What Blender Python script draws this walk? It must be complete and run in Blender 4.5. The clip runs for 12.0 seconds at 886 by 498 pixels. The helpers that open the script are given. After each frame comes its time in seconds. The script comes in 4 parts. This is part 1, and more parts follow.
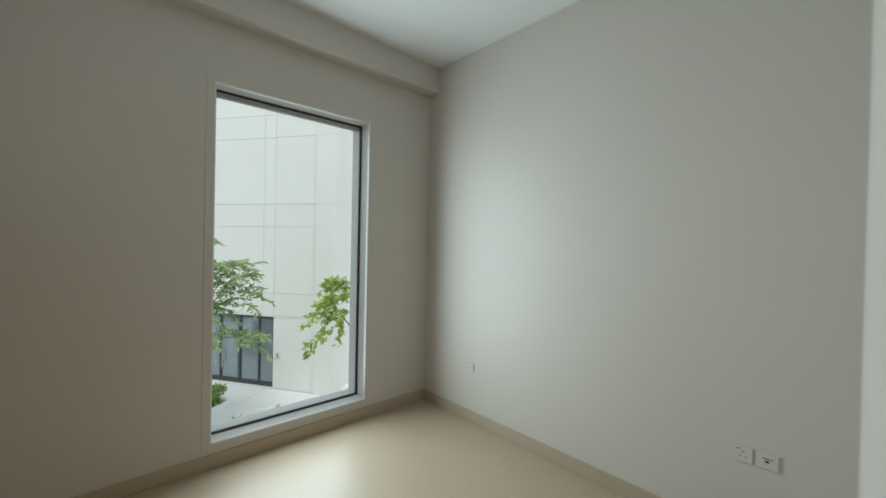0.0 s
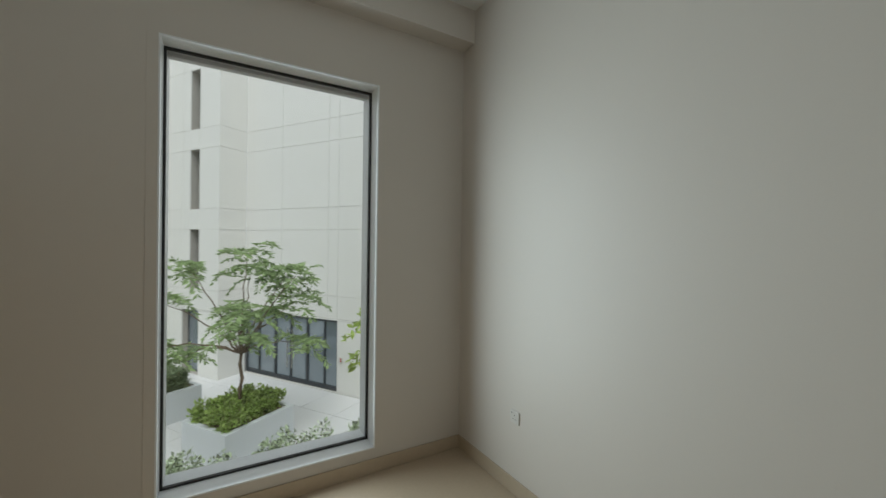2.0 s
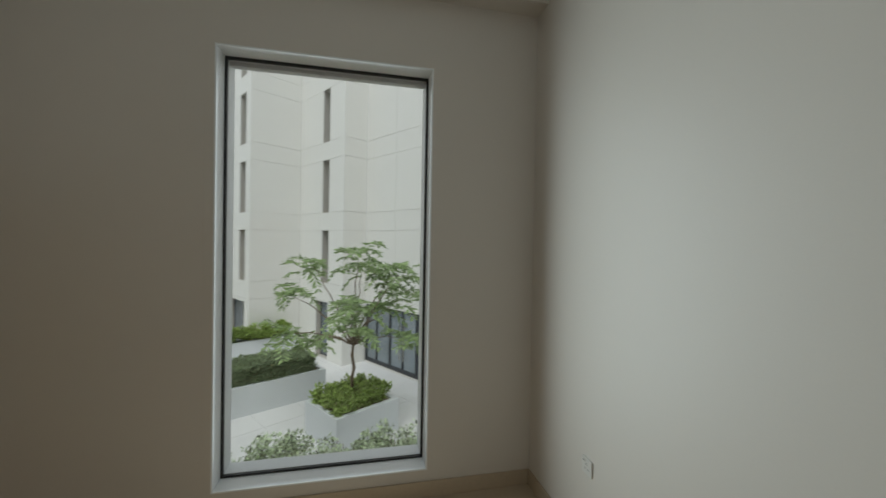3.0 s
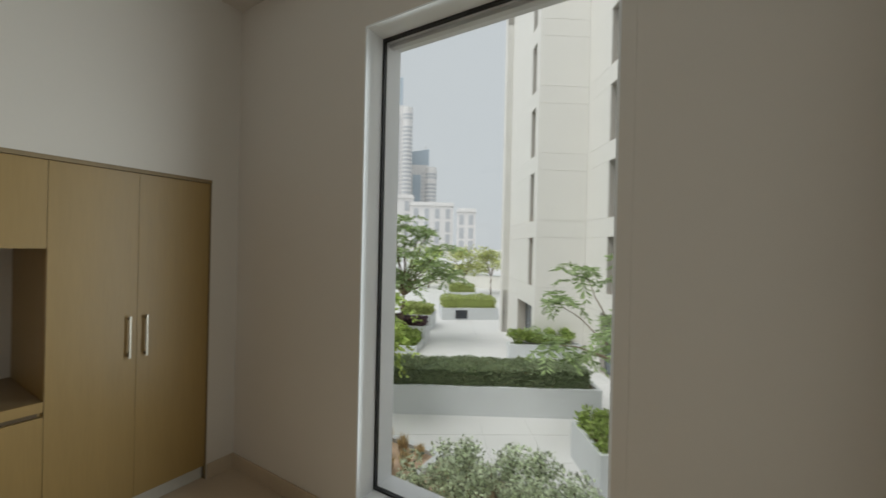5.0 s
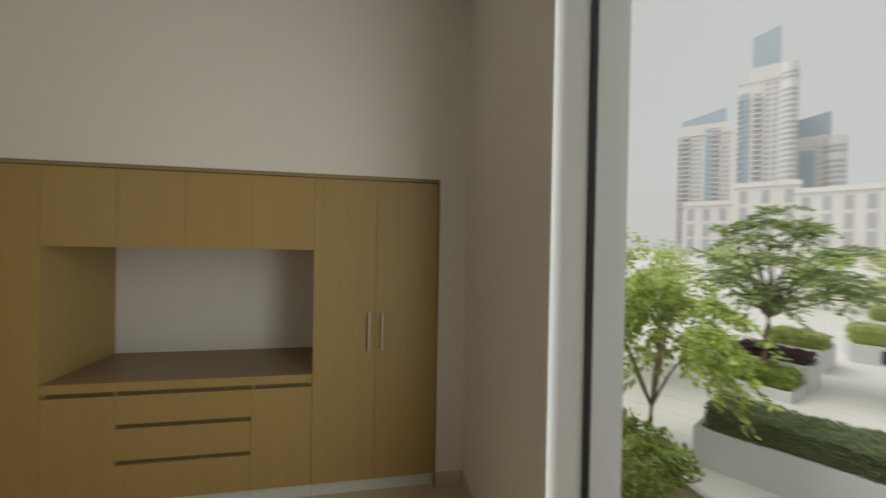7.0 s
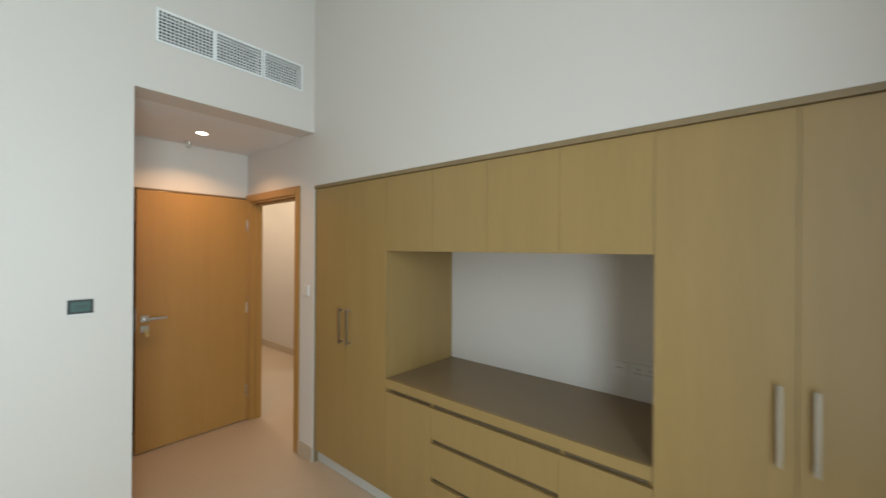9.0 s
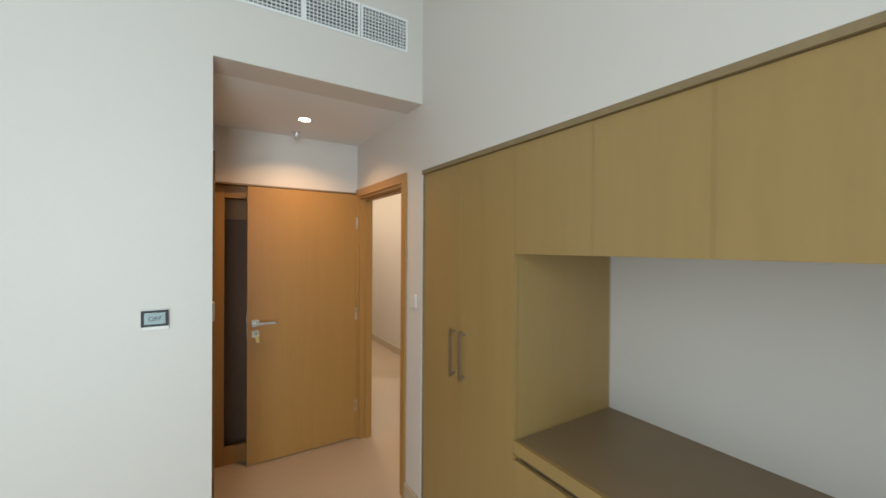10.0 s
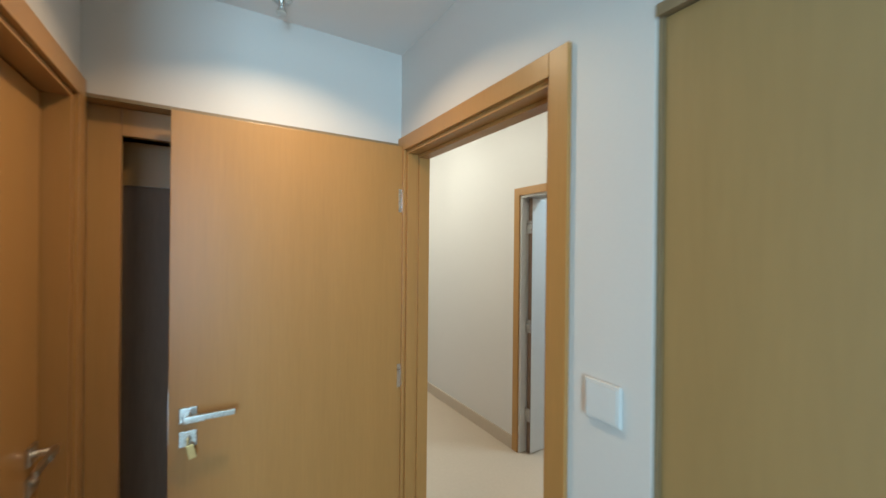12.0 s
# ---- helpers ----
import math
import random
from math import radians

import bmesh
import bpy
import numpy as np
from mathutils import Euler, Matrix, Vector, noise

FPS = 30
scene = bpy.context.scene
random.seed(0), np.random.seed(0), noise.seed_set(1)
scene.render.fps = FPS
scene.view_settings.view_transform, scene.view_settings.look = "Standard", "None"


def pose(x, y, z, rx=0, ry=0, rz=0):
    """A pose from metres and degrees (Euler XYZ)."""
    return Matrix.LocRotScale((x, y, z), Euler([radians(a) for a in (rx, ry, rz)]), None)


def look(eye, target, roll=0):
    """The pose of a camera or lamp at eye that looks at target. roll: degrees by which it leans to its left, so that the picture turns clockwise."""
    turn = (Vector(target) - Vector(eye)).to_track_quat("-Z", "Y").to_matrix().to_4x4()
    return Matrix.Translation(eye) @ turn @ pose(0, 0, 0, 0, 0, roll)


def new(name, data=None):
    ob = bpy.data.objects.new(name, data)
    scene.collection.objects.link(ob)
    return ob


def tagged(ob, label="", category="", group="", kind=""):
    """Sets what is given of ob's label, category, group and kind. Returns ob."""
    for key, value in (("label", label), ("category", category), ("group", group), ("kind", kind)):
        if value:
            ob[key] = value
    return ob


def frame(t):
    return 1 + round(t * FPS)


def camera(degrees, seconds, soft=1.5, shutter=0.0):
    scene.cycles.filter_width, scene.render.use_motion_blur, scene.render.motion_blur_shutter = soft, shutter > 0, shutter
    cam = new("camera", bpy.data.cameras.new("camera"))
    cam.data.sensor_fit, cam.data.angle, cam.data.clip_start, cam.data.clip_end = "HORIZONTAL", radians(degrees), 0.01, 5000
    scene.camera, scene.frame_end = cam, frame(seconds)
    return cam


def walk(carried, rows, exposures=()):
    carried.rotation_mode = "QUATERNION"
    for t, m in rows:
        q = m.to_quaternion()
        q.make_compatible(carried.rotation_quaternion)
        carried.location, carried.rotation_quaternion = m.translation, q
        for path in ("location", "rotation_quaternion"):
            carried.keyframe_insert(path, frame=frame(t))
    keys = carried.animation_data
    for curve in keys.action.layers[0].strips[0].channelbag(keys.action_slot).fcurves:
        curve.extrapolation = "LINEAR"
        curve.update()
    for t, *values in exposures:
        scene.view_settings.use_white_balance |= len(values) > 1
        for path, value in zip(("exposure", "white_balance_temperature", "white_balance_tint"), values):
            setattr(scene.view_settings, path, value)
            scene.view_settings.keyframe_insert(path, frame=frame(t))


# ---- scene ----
cam = camera(98.8, 12.0, shutter=0.5)
PATH = [
    (0, (-2.715, -3.234, 1.7), (-1.363, -1.759, 1.683), 1.2),
    (0.5, (-2.498, -3.05, 1.67), (-1.212, -1.518, 1.658), 1.1),
    (1, (-2.284, -2.866, 1.674), (-1.06, -1.285, 1.667), 1.1),
    (1.5, (-2.038, -2.746, 1.684), (-0.891, -1.108, 1.678), 1.0),
    (2, (-1.769, -2.689, 1.688), (-0.751, -0.968, 1.678), 0.8),
    (2.5, (-1.466, -2.619, 1.677), (-0.724, -0.762, 1.672), 0.8),
    (3, (-1.225, -2.515, 1.705), (-0.789, -0.564, 1.683), 1.0),
    (3.2, (-1.128, -2.468, 1.718), (-0.829, -0.491, 1.686), 1.1),
    (4.8, (-0.57, -1.699, 1.636), (-1.488, 0.078, 1.635), 1.3),
    (5, (-0.556, -1.597, 1.637), (-1.596, 0.111, 1.633), 1.3),
    (5.5, (-0.536, -1.318, 1.629), (-1.877, 0.166, 1.625), 1.2),
    (6, (-0.554, -1.05, 1.647), (-2.158, 0.145, 1.63), 1.3),
    (6.5, (-0.632, -0.806, 1.658), (-2.454, 0.018, 1.633), 1.2),
    (7, (-0.795, -0.639, 1.633), (-2.759, -0.264, 1.613), 1.0),
    (7.5, (-0.995, -0.522, 1.619), (-2.992, -0.62, 1.607), 0.8),
    (7.7, (-1.087, -0.498, 1.617), (-3.067, -0.778, 1.603), 0.8),
    (9.3, (-1.906, -0.812, 1.603), (-3.272, -2.273, 1.594), 0.4),
    (9.5, (-2.023, -0.917, 1.609), (-3.271, -2.48, 1.59), 0.4),
    (10, (-2.205, -1.264, 1.616), (-3.263, -2.962, 1.605), 0.4),
    (10.5, (-2.334, -1.666, 1.615), (-3.316, -3.408, 1.607), 0.5),
    (11, (-2.391, -2.081, 1.617), (-3.351, -3.836, 1.61), 0.5),
    (11.5, (-2.485, -2.475, 1.603), (-3.452, -4.226, 1.601), 0.5),
    (12, (-2.581, -2.841, 1.604), (-3.613, -4.554, 1.602), 0.6),
]
EXPOSURES = [
    (0.0, 0.35, 5850, 1),
    (0.6, 0.13, 5850, 2),
    (2.2, -0.04, 6050, 5),
    (3.1, -0.20, 6100, 5),
    (5.0, 0.05, 6350, 8),
    (6.2, -0.09, 6600, 8),
    (7.0, 0.03, 6850, 9),
    (7.7, 0.42, 7150, 11),
    (9.3, 0.86, 5750, 5),
    (10.5, 0.94, 5850, 6),
    (11.5, 1.18, 5200, -1),
    (12.0, 1.24, 4480, -9),
]
walk(cam, [(t, look(e, g, r)) for t, e, g, r in PATH], EXPOSURES)

# ---- world, sun, large lights ----
SUN_ELEV, SUN_TURN = 56.0, 200.0     # degrees; turn clockwise from north (+y)
world = bpy.data.worlds.new("sky")
scene.world = world
world.use_nodes = True
wn = world.node_tree.nodes
wl = world.node_tree.links
sky = wn.new("ShaderNodeTexSky")
sky.sky_type = "NISHITA"
sky.sun_disc = False
sky.sun_elevation, sky.sun_rotation = radians(SUN_ELEV), radians(SUN_TURN)
sky.air_density, sky.dust_density, sky.ozone_density = 1.0, 7.0, 0.6
haze = wn.new("ShaderNodeMixRGB")
haze.inputs[0].default_value = 0.94
haze.inputs[2].default_value = (8.3, 8.7, 8.85, 1)
wl.new(sky.outputs[0], haze.inputs[1])
wl.new(haze.outputs[0], wn["Background"].inputs[0])
wn["Background"].inputs[1].default_value = 0.083

sun_data = bpy.data.lights.new("sun", "SUN")
sun_data.energy, sun_data.angle, sun_data.color = 2.2, radians(40), (1.0, 0.98, 0.95)
sun = new("sun", sun_data)
sun_dir = Vector((math.sin(radians(SUN_TURN)) * math.cos(radians(SUN_ELEV)), math.cos(radians(SUN_TURN)) * math.cos(radians(SUN_ELEV)), math.sin(radians(SUN_ELEV))))
sun.matrix_basis = look(sun_dir * 60, (0, 0, 0))


# daylight that the window lets in
day = bpy.data.lights.new("window_daylight", "AREA")
day.shape, day.size, day.size_y, day.energy, day.color = "RECTANGLE", 1.08, 2.40, 40.0, (0.89, 0.985, 1.0)
day.spread = radians(165)
window_day = new("window_daylight", day)
window_day.matrix_basis = look((-1.409, 0.062, 1.531), (-1.409, -2.0, 1.531))


def lamp(x, y, z, watts, size, colour, spread=180):
    """A round downlight lamp just under a ceiling."""
    data = bpy.data.lights.new("downlight_lamp", "AREA")
    data.shape, data.size, data.energy, data.color, data.spread = "DISK", size, watts, colour, radians(spread)
    ob = new("downlight_lamp", data)
    ob.matrix_basis = pose(x, y, z)
    return ob


WARM = (1.0, 0.55, 0.25)
SOFT = (1.0, 0.75, 0.51)


# ---- materials ----
def mat(name, colour, rough=0.6, metal=0.0, vary=0.08, scale=3.0, fine=60.0, bump=0.03, stretch=(1, 1, 1), spec=0.5, island=0.0):
    m = bpy.data.materials.new(name)
    m.use_nodes = True
    n, l = m.node_tree.nodes, m.node_tree.links
    b = n["Principled BSDF"]
    tc = n.new("ShaderNodeTexCoord")
    mp = n.new("ShaderNodeMapping")
    mp.inputs["Scale"].default_value = stretch
    l.new(tc.outputs["Object"], mp.inputs["Vector"])
    big = n.new("ShaderNodeTexNoise")
    big.inputs["Scale"].default_value, big.inputs["Detail"].default_value = scale, 4
    small = n.new("ShaderNodeTexNoise")
    small.inputs["Scale"].default_value, small.inputs["Detail"].default_value = fine, 3
    for t in (big, small):
        l.new(mp.outputs[0], t.inputs["Vector"])
    add = n.new("ShaderNodeMath")
    add.operation = "MULTIPLY_ADD"
    add.inputs[1].default_value = 0.5
    l.new(small.outputs[0], add.inputs[0])
    half = n.new("ShaderNodeMath")
    half.operation = "MULTIPLY"
    half.inputs[1].default_value = 0.5
    l.new(big.outputs[0], half.inputs[0])
    l.new(half.outputs[0], add.inputs[2])
    ramp = n.new("ShaderNodeValToRGB")
    ramp.color_ramp.elements[0].position, ramp.color_ramp.elements[1].position = 0.3, 0.7
    ramp.color_ramp.elements[0].color = (*[c * (1 - vary) for c in colour], 1)
    ramp.color_ramp.elements[1].color = (*[min(1, c * (1 + vary)) for c in colour], 1)
    l.new(add.outputs[0], ramp.inputs[0])
    out = ramp.outputs[0]
    if island:
        geo = n.new("ShaderNodeNewGeometry")
        hsv = n.new("ShaderNodeHueSaturation")
        mr = n.new("ShaderNodeMapRange")
        mr.inputs["To Min"].default_value, mr.inputs["To Max"].default_value = 1 - island, 1 + island
        l.new(geo.outputs["Random Per Island"], mr.inputs["Value"])
        l.new(mr.outputs[0], hsv.inputs["Value"])
        l.new(out, hsv.inputs["Color"])
        out = hsv.outputs[0]
    l.new(out, b.inputs["Base Color"])
    rr = n.new("ShaderNodeMapRange")
    rr.inputs["To Min"].default_value, rr.inputs["To Max"].default_value = max(0.02, rough - 0.07), min(1, rough + 0.07)
    l.new(add.outputs[0], rr.inputs["Value"])
    l.new(rr.outputs[0], b.inputs["Roughness"])
    b.inputs["Metallic"].default_value = metal
    b.inputs["Specular IOR Level"].default_value = spec
    if bump:
        bp = n.new("ShaderNodeBump")
        bp.inputs["Strength"].default_value, bp.inputs["Distance"].default_value = bump * 4, 0.004
        l.new(small.outputs[0], bp.inputs["Height"])
        l.new(bp.outputs[0], b.inputs["Normal"])
    return m


def leaf_mat(name, colour, vary=0.35):
    m = mat(name, colour, 0.5, vary=0.2, scale=1.5, fine=20, bump=0, island=vary)
    b = m.node_tree.nodes["Principled BSDF"]
    n, l = m.node_tree.nodes, m.node_tree.links
    tr = n.new("ShaderNodeBsdfTranslucent")
    mix = n.new("ShaderNodeMixShader")
    mix.inputs[0].default_value = 0.45
    l.new(b.inputs["Base Color"].links[0].from_socket, tr.inputs[0])
    l.new(b.outputs[0], mix.inputs[1])
    l.new(tr.outputs[0], mix.inputs[2])
    l.new(mix.outputs[0], n["Material Output"].inputs[0])
    return m


def glass(name, clear, tint=(1, 1, 1)):
    """Thin pane: passes light, tinted, and mirrors by Fresnel."""
    m = bpy.data.materials.new(name)
    m.use_nodes = True
    n, l = m.node_tree.nodes, m.node_tree.links
    n.remove(n["Principled BSDF"])
    tr = n.new("ShaderNodeBsdfTransparent")
    tr.inputs[0].default_value = (*[clear * c for c in tint], 1)
    gl = n.new("ShaderNodeBsdfGlossy")
    gl.inputs["Roughness"].default_value = 0.02
    lw = n.new("ShaderNodeLayerWeight")
    lw.inputs[0].default_value = 0.5
    fr = n.new("ShaderNodeMath")
    fr.operation = "POWER"
    fr.inputs[1].default_value = 4.5
    l.new(lw.outputs["Facing"], fr.inputs[0])
    lo = n.new("ShaderNodeMapRange")
    lo.inputs["To Min"].default_value, lo.inputs["To Max"].default_value = 0.022, 0.7
    l.new(fr.outputs[0], lo.inputs["Value"])
    mix = n.new("ShaderNodeMixShader")
    l.new(lo.outputs[0], mix.inputs[0])
    l.new(tr.outputs[0], mix.inputs[1])
    l.new(gl.outputs[0], mix.inputs[2])
    l.new(mix.outputs[0], n["Material Output"].inputs[0])
    return m


def glow(name, colour, strength):
    m = bpy.data.materials.new(name)
    m.use_nodes = True
    b = m.node_tree.nodes["Principled BSDF"]
    b.inputs["Emission Color"].default_value = (*colour, 1)
    b.inputs["Emission Strength"].default_value = strength
    return m


PAINT = mat("wall_paint", (0.61, 0.565, 0.512), 0.52, vary=0.02, scale=0.8, fine=160, bump=0.012, spec=0.45)
CEIL = mat("ceiling_paint", (0.74, 0.735, 0.72), 0.8, vary=0.015, scale=0.7, fine=140, bump=0.01, spec=0.2)
TILE = mat("floor_tile", (0.455, 0.362, 0.258), 0.40, vary=0.05, scale=2.2, fine=45, bump=0)
SKIRT = mat("skirting_tile", (0.45, 0.365, 0.265), 0.35, vary=0.05, scale=3, fine=45, bump=0.004)
VENEER = mat("cabinet_veneer", (0.303, 0.198, 0.070), 0.38, vary=0.07, scale=1.6, fine=14, bump=0.012, stretch=(9, 9, 0.55))
DOORWOOD = mat("door_veneer", (0.36, 0.192, 0.050), 0.36, vary=0.06, scale=1.6, fine=14, bump=0.012, stretch=(9, 9, 0.55))
EDGE = mat("dark_edge_strip", (0.22, 0.155, 0.075), 0.5, vary=0.12, fine=30, stretch=(6, 6, 1))
COUNTER = mat("counter_laminate", (0.23, 0.162, 0.088), 0.38, vary=0.12, scale=4, fine=80, bump=0.01)
GROOVE = mat("groove_shadow_gap", (0.12, 0.08, 0.04), 0.6, vary=0.1)
PLINTH = mat("plinth_laminate", (0.52, 0.50, 0.45), 0.4, vary=0.06)
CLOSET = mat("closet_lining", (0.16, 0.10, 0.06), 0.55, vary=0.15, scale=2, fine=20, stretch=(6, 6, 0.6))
STEEL = mat("brushed_steel", (0.62, 0.60, 0.56), 0.28, 1.0, vary=0.06, fine=120, stretch=(1, 1, 8))
NICKEL = mat("dark_nickel", (0.40, 0.36, 0.30), 0.35, 1.0, vary=0.08, fine=90)
BRASS = mat("brass_key", (0.62, 0.47, 0.2), 0.35, 1.0, vary=0.1)
PLASTIC = mat("white_plastic", (0.62, 0.595, 0.555), 0.3, vary=0.02, bump=0)
SLOT = mat("dark_slot", (0.02, 0.02, 0.02), 0.6, vary=0.1, bump=0)
BLACK = mat("black_gasket", (0.012, 0.012, 0.013), 0.45, vary=0.1)
FRAME = mat("white_window_frame", (0.78, 0.79, 0.80), 0.32, vary=0.02, fine=120, bump=0.004)
LOUVRE = mat("grille_white", (0.74, 0.74, 0.72), 0.4, vary=0.03)
GRILLE_BACK = mat("grille_back_black", (0.015, 0.015, 0.015), 0.9, vary=0.1, bump=0)
LCD = mat("lcd_screen", (0.065, 0.115, 0.10), 0.2, vary=0.04, bump=0)
PANE = glass("window_glass", 0.92)
RAIL = mat("grey_rail", (0.62, 0.62, 0.61), 0.5, vary=0.08, fine=40)
STONE = mat("facade_stone", (0.75, 0.735, 0.69), 0.7, vary=0.04, scale=0.5, fine=25, bump=0.005)
STONE_BACK = mat("facade_joint", (0.46, 0.43, 0.38), 0.85, vary=0.06, scale=0.8, fine=25)
CONCRETE = mat("planter_render", (0.62, 0.64, 0.65), 0.75, vary=0.05, scale=1.2, fine=40, bump=0.005)
PAVING = mat("paving_stone", (0.68, 0.675, 0.66), 0.6, vary=0.05, scale=0.6, fine=30, bump=0.004)
SOIL = mat("planter_soil", (0.16, 0.10, 0.065), 0.95, vary=0.3, scale=6, fine=60, bump=0.1)
SAND = mat("red_brown_mulch", (0.52, 0.38, 0.27), 0.95, vary=0.3, scale=5, fine=50, bump=0.1)
ALU = mat("dark_grey_aluminium", (0.045, 0.052, 0.06), 0.4, 0.3, vary=0.08)
SHOPGLASS = mat("shop_glass", (0.25, 0.29, 0.32), 0.05, 0.4, vary=0.1, scale=0.6, fine=3, bump=0, spec=1.0)
BARK = mat("bark", (0.20, 0.145, 0.10), 0.9, vary=0.3, scale=8, fine=50, bump=0.15, stretch=(3, 3, 1))
LEAF_A = leaf_mat("feathery_leaf", (0.34, 0.44, 0.20))
LEAF_B = leaf_mat("light_leaf", (0.46, 0.58, 0.16))
LEAF_C = leaf_mat("hedge_leaf", (0.26, 0.32, 0.18))
LEAF_D = leaf_mat("shrub_leaf", (0.33, 0.43, 0.12), 0.45)
LEAF_E = leaf_mat("variegated_leaf", (0.56, 0.63, 0.45), 0.7)
LEAF_F = leaf_mat("purple_leaf", (0.15, 0.09, 0.12))
LEAF_G = leaf_mat("olive_leaf", (0.46, 0.52, 0.20))
LEAF_H = leaf_mat("pale_leaf", (0.58, 0.62, 0.28))
DRY = leaf_mat("dry_grass", (0.60, 0.46, 0.25))
# cladding and glass of the far towers lightened, distance haze put into the colours
HAZED_CLADDING = mat("hazed_tower_cladding", (0.74, 0.725, 0.71), 0.7, vary=0.03, scale=0.02, fine=0.3, bump=0)
HAZED_BAND = mat("hazed_tower_band", (0.68, 0.66, 0.65), 0.7, vary=0.05, scale=0.02, fine=0.3, bump=0)
HAZED_GLASS = mat("hazed_tower_glass", (0.49, 0.505, 0.525), 0.3, vary=0.12, scale=0.05, fine=0.6, bump=0)
HAZED_BLUE = mat("hazed_tower_blue_glass", (0.45, 0.52, 0.58), 0.3, vary=0.06, scale=0.05, fine=0.5, bump=0)
RED = mat("alarm_red", (0.45, 0.06, 0.04), 0.4, vary=0.05)


# ---- building helpers ----
def box(bm, x0, y0, z0, x1, y1, z1, bevel=0.0):
    x0, x1 = sorted((x0, x1))
    y0, y1 = sorted((y0, y1))
    z0, z1 = sorted((z0, z1))
    vs = [bm.verts.new((x, y, z)) for x in (x0, x1) for y in (y0, y1) for z in (z0, z1)]
    fs = [bm.faces.new([vs[i] for i in f]) for f in ((0, 1, 3, 2), (4, 6, 7, 5), (0, 4, 5, 1), (2, 3, 7, 6), (0, 2, 6, 4), (1, 5, 7, 3))]
    if bevel:
        edges = list({e for f in fs for e in f.edges})
        bmesh.ops.bevel(bm, geom=edges, offset=bevel, segments=2, affect="EDGES", profile=0.6)
    return bm


def boxes(*rows, bevel=0.0):
    bm = bmesh.new()
    for r in rows:
        box(bm, *r, bevel=bevel)
    return bm


def rod(bm, a, b, ra, rb=None, n=12):
    """A tapered round bar from a to b."""
    a, b = Vector(a), Vector(b)
    rb = ra if rb is None else rb
    q = (b - a).to_track_quat("Z", "Y")
    rings = []
    for p, r in ((a, ra), (b, rb)):
        rings.append([bm.verts.new(p + q @ Vector((r * math.cos(2 * math.pi * i / n), r * math.sin(2 * math.pi * i / n), 0))) for i in range(n)])
    for i in range(n):
        bm.faces.new((rings[0][i], rings[0][(i + 1) % n], rings[1][(i + 1) % n], rings[1][i]))
    bm.faces.new(rings[0][::-1])
    bm.faces.new(rings[1])
    return bm


def tube(bm, pts, radii, n=8):
    rings = []
    for k, (p, r) in enumerate(zip(pts, radii)):
        a = Vector(pts[max(0, k - 1)])
        b = Vector(pts[min(len(pts) - 1, k + 1)])
        q = (b - a).to_track_quat("Z", "Y")
        rings.append([bm.verts.new(Vector(p) + q @ Vector((r * math.cos(2 * math.pi * i / n), r * math.sin(2 * math.pi * i / n), 0))) for i in range(n)])
    for u, v in zip(rings, rings[1:]):
        for i in range(n):
            bm.faces.new((u[i], u[(i + 1) % n], v[(i + 1) % n], v[i]))
    bm.faces.new(rings[0][::-1])
    bm.faces.new(rings[-1])
    return bm


def mesh_of(name, bm, material, smooth=False):
    bmesh.ops.recalc_face_normals(bm, faces=bm.faces)
    me = bpy.data.meshes.new(name)
    bm.to_mesh(me)
    bm.free()
    me.materials.append(material)
    if smooth:
        for p in me.polygons:
            p.use_smooth = True
    return me


def adopt(ob, parent):
    """Hang ob under parent, leaving it where it is."""
    ob.parent = parent
    if parent.parent is None:
        ob.matrix_parent_inverse = parent.matrix_basis.inverted()
    return ob


def part(name, bm, material, parent, label="", smooth=False):
    ob = adopt(new(name, mesh_of(name, bm, material, smooth)), parent)
    return tagged(ob, label) if label else ob


def thing(name, at, label, category, group="", turn=0.0):
    ob = new(name)
    ob.empty_display_size = 0.1
    ob.matrix_basis = pose(*at, 0, 0, turn)
    return tagged(ob, label, category, group)


def structure(name, bm, material, label="", category=""):
    return tagged(new(name, mesh_of(name, bm, material)), label, category, kind="structure")


def grid_cells(cuts_a, cuts_b, holes):
    for a0, a1 in zip(cuts_a, cuts_a[1:]):
        for b0, b1 in zip(cuts_b, cuts_b[1:]):
            ca, cb = (a0 + a1) / 2, (b0 + b1) / 2
            if not any(h[0] < ca < h[1] and h[2] < cb < h[3] for h in holes):
                yield a0, a1, b0, b1


def pierced(along, lo, hi, near, far, z0, z1, holes):
    """A wall slab along x or y between near and far, with holes (lo, hi, z0, z1) through it."""
    bm = bmesh.new()
    ca = sorted({lo, hi, *[c for h in holes for c in h[:2]]})
    cz = sorted({z0, z1, *[c for h in holes for c in h[2:]]})
    for a0, a1, b0, b1 in grid_cells(ca, cz, holes):
        if along == "x":
            box(bm, a0, near, b0, a1, far, b1)
        else:
            box(bm, near, a0, b0, far, a1, b1)
    bmesh.ops.remove_doubles(bm, verts=bm.verts, dist=0.0005)
    return bm

# ---- the room ----
XW, YS, YE = -3.295, -3.26, -4.40      # west wall, south wall, end of the lobby
XA, ZA = -2.228, 2.467                 # lobby's east wall and ceiling
ZC = 3.60                              # room ceiling
XN = -3.965                            # back of the cabinet niche
XC = -4.655                            # far wall of the corridor
WX0, WX1, WZ0, WZ1 = -2.071, -0.748, 0.180, 2.882

